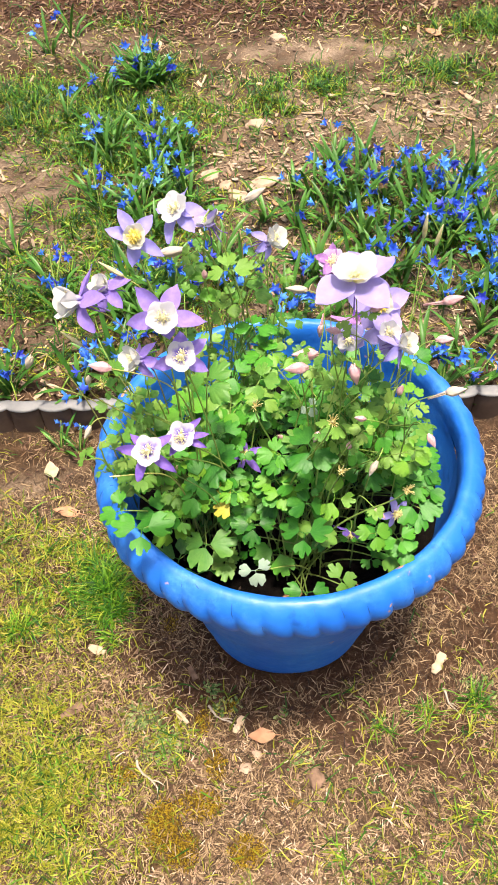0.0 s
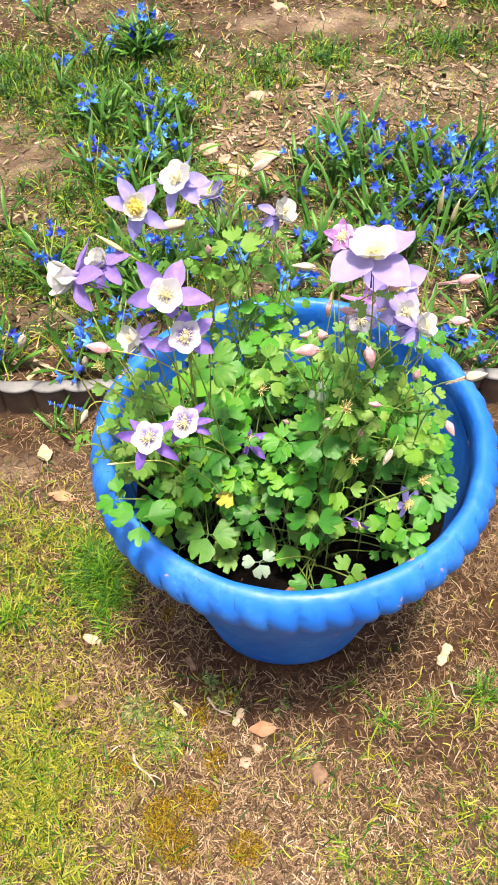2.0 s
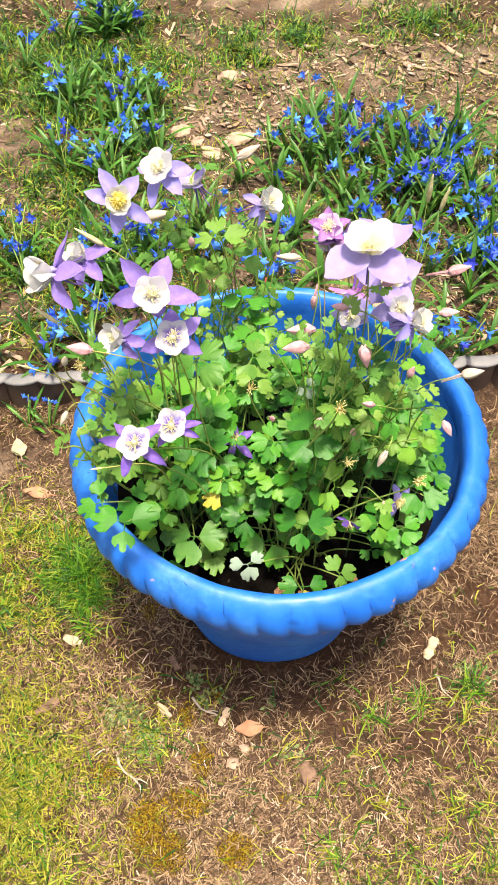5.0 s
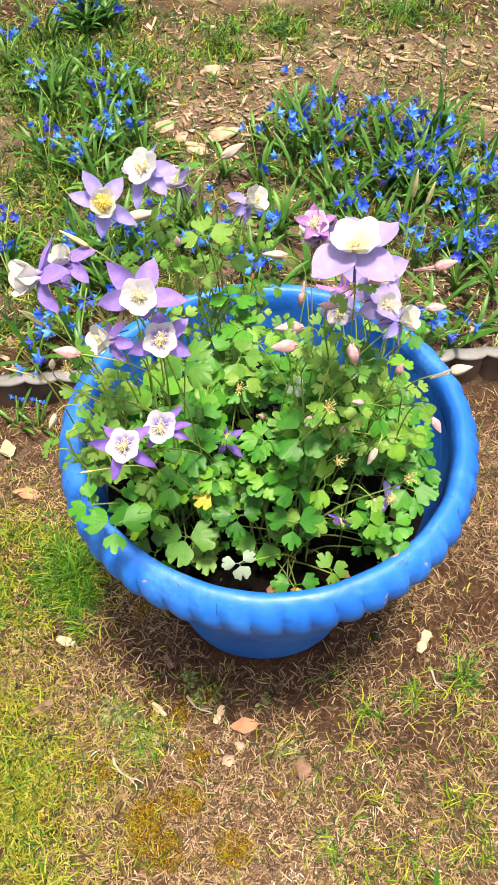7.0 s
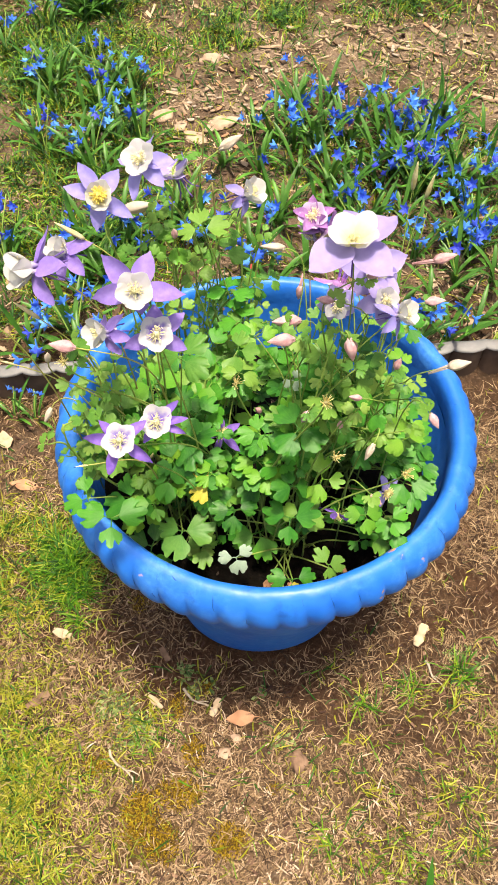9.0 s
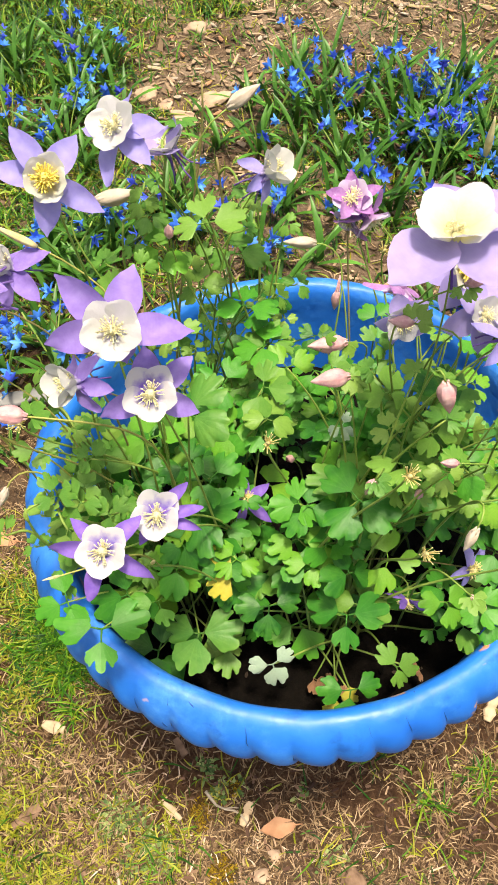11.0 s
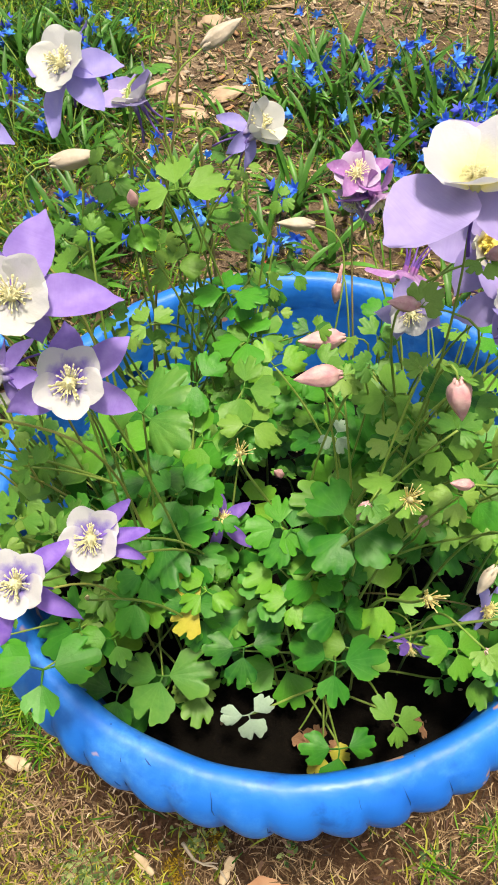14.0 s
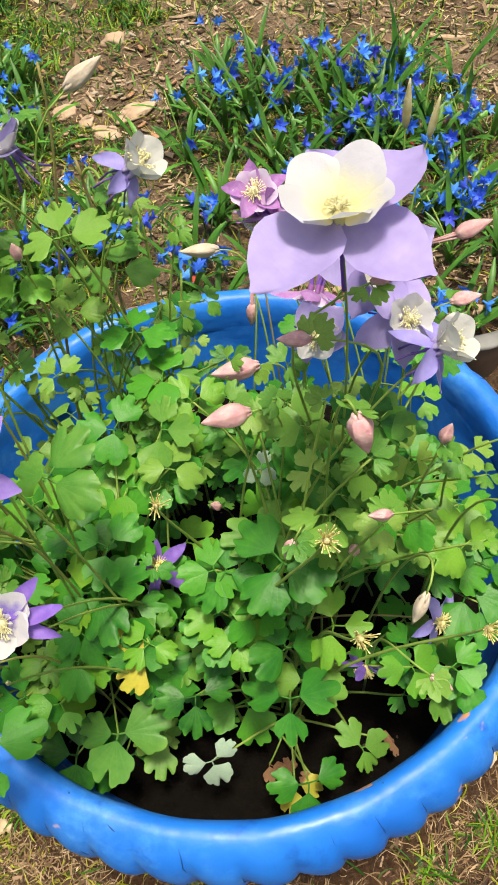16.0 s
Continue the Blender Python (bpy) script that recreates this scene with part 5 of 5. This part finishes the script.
# leaves low at the front and the sunlit one that folds up from the soil
for place, way, size, roll, me in (((0.012, -0.176, 0.316), (0.1, -0.5, 1), 0.0185, 170, LEAVES[6]), ((-0.132, -0.118, 0.365), (-0.3, -0.4, 1), 0.022, 150, LEAVES[4]), ((0.045, -0.163, 0.318), (0.3, -0.4, 1), 0.015, -110, YOUNG[2])):
    add_leaf(place, way, size, roll, me)
add_leaf((-0.039, -0.158, 0.326), (0.1, -0.75, 0.6), 0.0145, 190, PALE, "silvery pale leaf seen from its underside")
add_leaf((-0.060, -0.118, 0.388), (0.0, -0.5, 1), 0.018, 90, YELLOWED, "yellowing withered leaf")
add_leaf((0.005, -0.168, 0.285), (0.1, -0.4, 1), 0.014, 200, YELLOWED, "yellowing withered leaf")
for x, y, z, a in ((0.004, -0.160, 0.272, 40), (0.018, -0.166, 0.276, 160), (-0.008, -0.150, 0.270, 260), (0.07, -0.150, 0.275, 30)):
    add_leaf((x, y, z), (random.gauss(0, 0.5), random.gauss(-0.2, 0.4), 1), 0.0095, a, WITHERED, "brown withered leaf on the soil")
add_leaf((0.012, -0.055, 0.452), (0.3, -0.6, 0.8), 0.0085, 200, PALE, "silvery pale leaf seen from its underside")


# ---- squills ----
def squill_flower_mesh(seed):
    r = random.Random(seed)
    verts, faces = [], []
    for i in range(6):
        turn = Matrix.Rotation(math.pi * i / 3 + r.uniform(-0.15, 0.15), 3, "Z") @ Matrix.Rotation(radians(r.uniform(20, 60)), 3, "X")
        v, f = flower_grid(1.0, lambda t: 0.05 + 0.17 * math.sin(math.pi * t ** 0.8) ** 0.8, lambda t, s: 0.08 * s * s - 0.1 * t * t, 4, 3)
        o = len(verts)
        verts += [turn @ p for p in v]
        faces += [tuple(o + k for k in q) for q in f]
    tube([Vector((0, 0, -0.25)), Vector((0, 0, 0.1)), Vector((0, 0, 0.3))], [0.05, 0.12, 0.04], 6, verts, faces)
    return mesh_of("flower", verts, faces, SQUILL)


def strap_mesh(seed):
    r = random.Random(seed)
    ln, rise, out = r.uniform(0.07, 0.125), r.uniform(0.75, 1.4), r.uniform(0.4, 1.3)
    verts, faces, rows = [], [], []
    p, tilt = Vector((0, 0, -0.006)), rise
    for i in range(8):
        t = i / 7
        w = 0.0038 * min(1, (1.05 - t) * 3.5) * (0.75 + 0.4 * t)
        rows.append([p + Vector((s * w, 0, abs(s) * w * 0.5)) for s in (-1, 0, 1)])
        p = p + Vector((0, math.cos(tilt), math.sin(tilt))) * ln / 7
        tilt -= out / 7
    sheet(rows, verts, faces)
    return mesh_of("leaf", verts, faces, SQUILL_LEAF)


BLUES, STRAPS = [squill_flower_mesh(i) for i in range(3)], [strap_mesh(i) for i in range(6)]


def make_squill(seed, stems, leaves, per=3):
    r = random.Random(seed)
    plant = thing("squill", "blue squill in bloom with strap-shaped green leaves" if stems else "clump of strap-shaped green squill leaves", "flower", pose(0, 0, -5), group="squills in the bed")
    for i in range(leaves):
        piece("leaf", STRAPS[r.randrange(6)], plant, pose(r.uniform(-0.008, 0.008), r.uniform(-0.008, 0.008), 0, 0, 0, 360 * i / leaves + r.uniform(-30, 30)))
    for i in range(stems):
        a, h = r.uniform(0, 6.28), r.uniform(0.05, 0.105)
        top = Vector((0.045 * math.cos(a), 0.045 * math.sin(a), h))
        pts = bezier(Vector((0, 0, -0.005)), Vector((0, 0, h * 0.4)), top * 0.8, top, 6)
        v, f = tube(pts, [0.0012] * 7, 5)
        piece("stem", mesh_of("stem", v, f, STEM), plant)
        for k in range(per):
            a += 2.2
            at = pts[6 - k] + Vector((0.015 * math.cos(a), 0.015 * math.sin(a), -0.003))
            piece("flower", BLUES[r.randrange(3)], plant, aim(at, (r.uniform(-1, 1), r.uniform(-1.2, 0.4), r.uniform(-0.7, 0.5)), r.uniform(0, 360), r.uniform(0.0115, 0.0165)))
    return plant


KINDS = [make_squill(1, 2, 8, 3), make_squill(2, 2, 7, 4), make_squill(3, 2, 8, 2), make_squill(4, 1, 7, 4)]
LEAFY = [make_squill(5, 0, 8), make_squill(6, 0, 7)]
SPARSE = [make_squill(7, 1, 6, 3), make_squill(8, 1, 6, 3), make_squill(9, 2, 7, 2)]
RIGHT_PATCH = [(0.02, 0.81), (0.06, 0.89), (0.10, 1.01), (0.12, 0.91), (0.17, 1.03), (0.15, 0.94), (0.19, 0.88), (0.13, 0.85), (0.26, 0.97), (0.30, 0.95), (0.26, 0.88),
               (0.29, 0.87), (0.35, 0.91), (0.39, 0.96), (0.34, 0.79), (0.37, 0.77), (0.19, 0.78), (0.15, 0.76), (0.16, 0.71), (0.12, 0.65), (0.18, 0.64), (0.21, 0.65),
               (0.27, 0.79), (0.30, 0.72), (0.38, 0.73), (0.34, 0.60), (0.28, 0.57), (0.34, 0.51), (0.04, 0.66), (0.31, 0.79), (0.09, 0.95)]
LEFT_PATCH = [(-0.45, 1.36), (-0.43, 1.34), (-0.61, 1.56), (-0.57, 1.66), (-0.51, 1.23), (-0.45, 1.11), (-0.41, 1.11), (-0.38, 1.12), (-0.29, 1.02), (-0.30, 1.12), (-0.23, 1.07), (-0.21, 0.95), (-0.29, 0.87), (-0.40, 0.92), (-0.32, 0.95), (-0.53, 0.72), (-0.43, 0.60), (-0.27, 0.61), (-0.23, 0.64), (-0.12, 0.72), (-0.46, 0.35),
              (-0.39, 1.05), (-0.29, 1.05), (-0.28, 0.95), (-0.26, 1.09), (-0.20, 0.88), (-0.31, 0.88), (-0.38, 0.86), (-0.28, 0.80)]
NEAR_PATCH = [(-0.11, 0.67), (-0.13, 0.63), (-0.27, 0.55), (-0.24, 0.60), (-0.21, 0.58), (-0.18, 0.59), (-0.29, 0.58), (-0.30, 0.42), (-0.28, 0.38), (-0.28, 0.47), (-0.01, 0.52),
              (0.01, 0.57), (-0.34, 0.36), (-0.46, 0.36), (0.30, 0.37), (0.25, 0.36), (0.23, 0.42), (-0.41, 0.55), (-0.27, 0.34), (-0.08, 0.62)]
LONE = [(-0.366, 0.262), (-0.335, 0.258)]
FAR_CLUMP = [(-0.33, 1.42), (-0.35, 1.44), (-0.36, 1.39), (-0.32, 1.40)]
rs = random.Random(3)
RIGHT_PATCH += [(rs.uniform(0.2, 0.48), rs.uniform(0.56, 0.98)) for _ in range(12)]
for spots, extra, reach in ((RIGHT_PATCH, 26, 0.05), (LEFT_PATCH, 6, 0.04), (NEAR_PATCH, 12, 0.035), (FAR_CLUMP, 10, 0.03)):
    at = [(x, y, rs.choice(SPARSE if spots is LEFT_PATCH else KINDS)) for x, y in spots]
    for _ in range(extra):
        x, y = rs.choice(spots)
        at.append((x + rs.gauss(0, reach), y + rs.gauss(0, reach), rs.choice(LEAFY)))
    for x, y, kind in at:
        if abs(y - float(edge_y(x))) < 0.02 or math.hypot(x, y) < 0.24:
            continue
        z = float(relief(np.array(x), np.array(y)))
        copy_thing(kind, pose(x, y, z, rs.uniform(-10, 10), rs.uniform(-10, 10), rs.uniform(0, 360)))
for x, y in LONE:
    copy_thing(SPARSE[0], pose(x, y, float(relief(np.array(x), np.array(y))), 0, 0, 140) @ Matrix.Scale(0.6, 4))
for ob in KINDS + LEAFY + SPARSE:
    for child in list(ob.children_recursive):
        bpy.data.objects.remove(child)
    bpy.data.objects.remove(ob)


# ---- litter ----
def resting(x, y, lift=0.004):
    return float(relief(np.array(x), np.array(y))) + lift


def dry_leaf(x, y, length, width, turn, material, label, seed, name="dry_leaf", category="leaf"):
    r = random.Random(seed)
    verts, faces = [], []
    curl, bend = r.uniform(0.1, 0.35), r.uniform(-0.1, 0.25)
    for lift in (0.0, -0.0008):
        v, f = flower_grid(length, lambda t: width / 2 * (0.06 + math.sin(math.pi * t ** 0.9) ** 0.8 * (1 + 0.12 * math.sin(13 * t + seed))),
                           lambda t, s: length * (0.25 * curl * s * s + bend * (t - 0.5) ** 2) + 0.001 * math.sin(9 * t + 4 * s) + lift, 9, 5)
        o = len(verts)
        verts += [p - Vector((0, length / 2, 0)) for p in v]
        faces += [tuple(o + k for k in (q if lift == 0 else reversed(q))) for q in f]
    tube([Vector((0, -length / 2 - length * 0.18, 0.001)), Vector((0, -length / 2 + length * 0.1, 0.001))], [0.0007, 0.0009], 5, verts, faces)
    me = mesh_of(name, verts, faces, material)
    return thing(name, label, category, pose(x, y, resting(x, y, 0.006), r.uniform(-8, 8), r.uniform(-8, 8), turn), me)


def wood_chip(x, y, length, width, turn, label, seed, material=CHIP):
    r = random.Random(seed)
    verts, faces, rows = [], [], []
    for i in range(7):
        t = i / 6
        w = width / 2 * (0.45 + 0.55 * math.sin(math.pi * (0.1 + 0.8 * t))) * r.uniform(0.6, 1.2)
        z = 0.15 * length * (t - 0.5) ** 2
        th = width * 0.13
        y0 = length * (t - 0.5)
        rows.append([Vector((-w, y0, z)), Vector((-w * 0.8, y0, z + th)), Vector((w * 0.7, y0, z + th * r.uniform(0.6, 1.3))), Vector((w, y0, z)), Vector((0, y0, z - th * 0.4)), Vector((-w, y0, z))])
    sheet(rows, verts, faces)
    n = len(verts)
    faces += [(0, 1, 2, 3, 4), (n - 2, n - 3, n - 4, n - 5, n - 6)]
    me = mesh_of("wood_chip", verts, faces, material, smooth=False)
    return thing("wood_chip", label, "wood chip", pose(x, y, resting(x, y, 0.003), r.uniform(-6, 6), r.uniform(-6, 6), turn), me)


def twig(x, y, length, turn, label, seed):
    r = random.Random(seed)
    pts = [Vector((length * (i / 6 - 0.5), 0.06 * length * math.sin(i * 1.3 + seed), 0.0015 * math.sin(i))) for i in range(7)]
    v, f = tube(pts, [0.0016 * (1.1 - 0.6 * i / 6) for i in range(7)], 6)
    side = [pts[3], pts[3] + Vector((length * 0.1, length * 0.08, 0.003)), pts[3] + Vector((length * 0.22, length * 0.14, 0.002))]
    tube(side, [0.001, 0.0008, 0.0004], 5, v, f)
    return thing("twig", label, "twig", pose(x, y, resting(x, y, 0.004), 0, 0, turn), mesh_of("twig", v, f, TWIG))


def stone(x, y, sx, sy, sz, turn, label, seed, material=STONE):
    bm = bmesh.new()
    bmesh.ops.create_icosphere(bm, subdivisions=3, radius=1)
    for v in bm.verts:
        k = 1 + 0.45 * noise.noise(v.co * 1.3 + Vector((seed, 0, 0))) + 0.15 * noise.noise(v.co * 4 + Vector((0, seed, 0)))
        v.co = Vector((v.co.x * sx, v.co.y * sy, v.co.z * sz)) * k
    me = bpy.data.meshes.new("stone")
    bm.to_mesh(me)
    bm.free()
    me.materials.append(material)
    me.polygons.foreach_set("use_smooth", [True] * len(me.polygons))
    return thing("stone", label, "stone", pose(x, y, resting(x, y, sz * 0.35), 0, 0, turn), me)


dry_leaf(-0.036, -0.202, 0.036, 0.017, 95, DRY, "curled reddish-tan dead leaf lying on dry grass", 1)
wood_chip(-0.258, -0.091, 0.024, 0.013, 70, "pale bark chip at the edge of the lawn", 2)
wood_chip(0.196, -0.102, 0.032, 0.015, -30, "pale notched wood chip on brown dead grass", 3)
wood_chip(-0.137, -0.180, 0.024, 0.008, 45, "slim pale wood chip on dry grass", 4)
wood_chip(-0.065, -0.186, 0.024, 0.009, -25, "slim pale wood chip beside a dead leaf", 5)
wood_chip(-0.128, -0.118, 0.020, 0.012, 30, "brown oval bark chip on bare earth", 6, BARK)
wood_chip(-0.278, -0.176, 0.030, 0.013, -55, "dark brown bark chip among yellowed lawn grass", 41, BARK)
wood_chip(-0.225, -0.222, 0.022, 0.010, 30, "brown bark chip in dry grass", 42, BARK)
stone(0.03, -0.253, 0.010, 0.014, 0.006, 20, "dark brown clod of earth in dry grass", 43, BARK)
twig(0.206, -0.153, 0.04, -62, "short split twig on dead grass", 1)
twig(-0.085, -0.18, 0.05, -35, "thin grey twig on dry grass", 2)
twig(-0.17, -0.26, 0.07, -55, "thin branching twig on moss", 3)
twig(-0.43, 0.02, 0.06, -50, "thin pale twig in the lawn", 4)
dry_leaf(-0.337, 0.135, 0.045, 0.016, 80, DRY, "narrow tan dead leaf beside the lawn edging", 7)
dry_leaf(-0.375, 0.215, 0.04, 0.02, 20, CHIP, "pale dead leaf on bare earth by the edging", 8)
dry_leaf(0.36, 0.76, 0.045, 0.02, 10, RED, "dark red leaf among the squills", 9)
dry_leaf(-0.005, 0.545, 0.022, 0.012, 60, RED, "small red leaf behind the planter", 10)
dry_leaf(0.385, 1.64, 0.05, 0.03, 60, DRY, "orange-tan dead leaf in the far grass", 11)
stone(-0.165, 0.985, 0.020, 0.016, 0.008, 20, "pale rounded stone on the bed", 1)
stone(-0.05, 0.965, 0.034, 0.018, 0.008, 35, "large pale flat stone on the bed", 2)
stone(-0.10, 0.925, 0.026, 0.018, 0.007, -20, "pale flat stone on the bed", 3)
stone(-0.13, 0.955, 0.018, 0.012, 0.006, 60, "small pale stone on the bed", 4)
stone(-0.068, 1.193, 0.024, 0.017, 0.012, 0, "rounded grey-brown stone in thin grass", 5)
stone(-0.02, 1.64, 0.022, 0.014, 0.010, 0, "small pale stone on bare earth", 6)
stone(-0.04, -0.225, 0.006, 0.005, 0.004, 0, "tiny white pebble on dry grass", 7)
stone(-0.055, -0.242, 0.008, 0.006, 0.004, 0, "tiny pale pebble on dry grass", 8)
for i, (x, y, ln, w, a) in enumerate(((0.44, 1.31, 0.05, 0.018, 40), (0.50, 1.22, 0.08, 0.014, 60), (0.36, 1.24, 0.05, 0.012, 75), (-0.5, 1.12, 0.07, 0.012, 75), (-0.62, 1.0, 0.05, 0.018, 30),
                                      (0.25, 1.33, 0.04, 0.014, 80), (0.30, 1.12, 0.04, 0.012, 20), (-0.53, 1.22, 0.05, 0.016, 50), (0.06, 1.24, 0.05, 0.014, 85), (0.5, 1.05, 0.06, 0.016, 70),
                                      (-0.33, 0.95, 0.05, 0.010, 50), (0.3, 1.5, 0.04, 0.015, 10))):
    wood_chip(x, y, ln, w, a, "weathered splinter of wood on the bed", 20 + i, FLAKE)


# ---- single chips of the mulch, and crumbs on the soil ----
def flake_mesh(seed, material, rough_edge=0.25):
    r = random.Random(seed)
    n = 7
    ring = [(0.5 * math.cos(2 * math.pi * k / n) * r.uniform(1 - rough_edge, 1), 0.22 * math.sin(2 * math.pi * k / n) * r.uniform(1 - rough_edge, 1)) for k in range(n)]
    verts = [Vector((x, y, 0.05 + 0.12 * x * x)) for x, y in ring] + [Vector((x * 0.95, y * 0.95, -0.05 + 0.12 * x * x)) for x, y in ring]
    faces = [tuple(range(n)), tuple(reversed(range(n, 2 * n)))] + [(k, n + k, n + (k + 1) % n, (k + 1) % n) for k in range(n)]
    return mesh_of("chip", verts, faces, material, smooth=False)


FLAKES = [flake_mesh(i, FLAKE) for i in range(5)] + [flake_mesh(9, DRY), flake_mesh(10, TWIG)]
rc = random.Random(21)
count = 0
while count < 240:
    x, y = rc.gauss(-0.06, 0.14), rc.gauss(1.03, 0.10)
    if count > 150:
        x, y = rc.gauss(0.38, 0.12), rc.gauss(1.24, 0.06)
    m = pose(x, y, resting(x, y, 0.004), rc.uniform(-20, 20), rc.uniform(-20, 20), rc.uniform(0, 360)) @ Matrix.Scale(rc.uniform(0.008, 0.024), 4)
    piece("chip", rc.choice(FLAKES), MULCH_BED, m)
    count += 1
soil = bpy.data.objects["potting_soil"]
BITS = [flake_mesh(30, TWIG), flake_mesh(31, CHIP), flake_mesh(32, PANEL), flake_mesh(33, SOIL)]
for k in range(90):
    a, d = rc.uniform(0, 2 * math.pi), 0.165 * math.sqrt(rc.random())
    m = pose(d * math.cos(a), d * math.sin(a), 0.005 + 0.012 * (1 - (d / 0.17) ** 2), rc.uniform(-40, 40), rc.uniform(-40, 40), rc.uniform(0, 360)) @ Matrix.Scale(rc.uniform(0.003, 0.010), 4)
    piece("bark_bit", BITS[min(3, int(rc.random() ** 0.5 * 4))], soil, m)
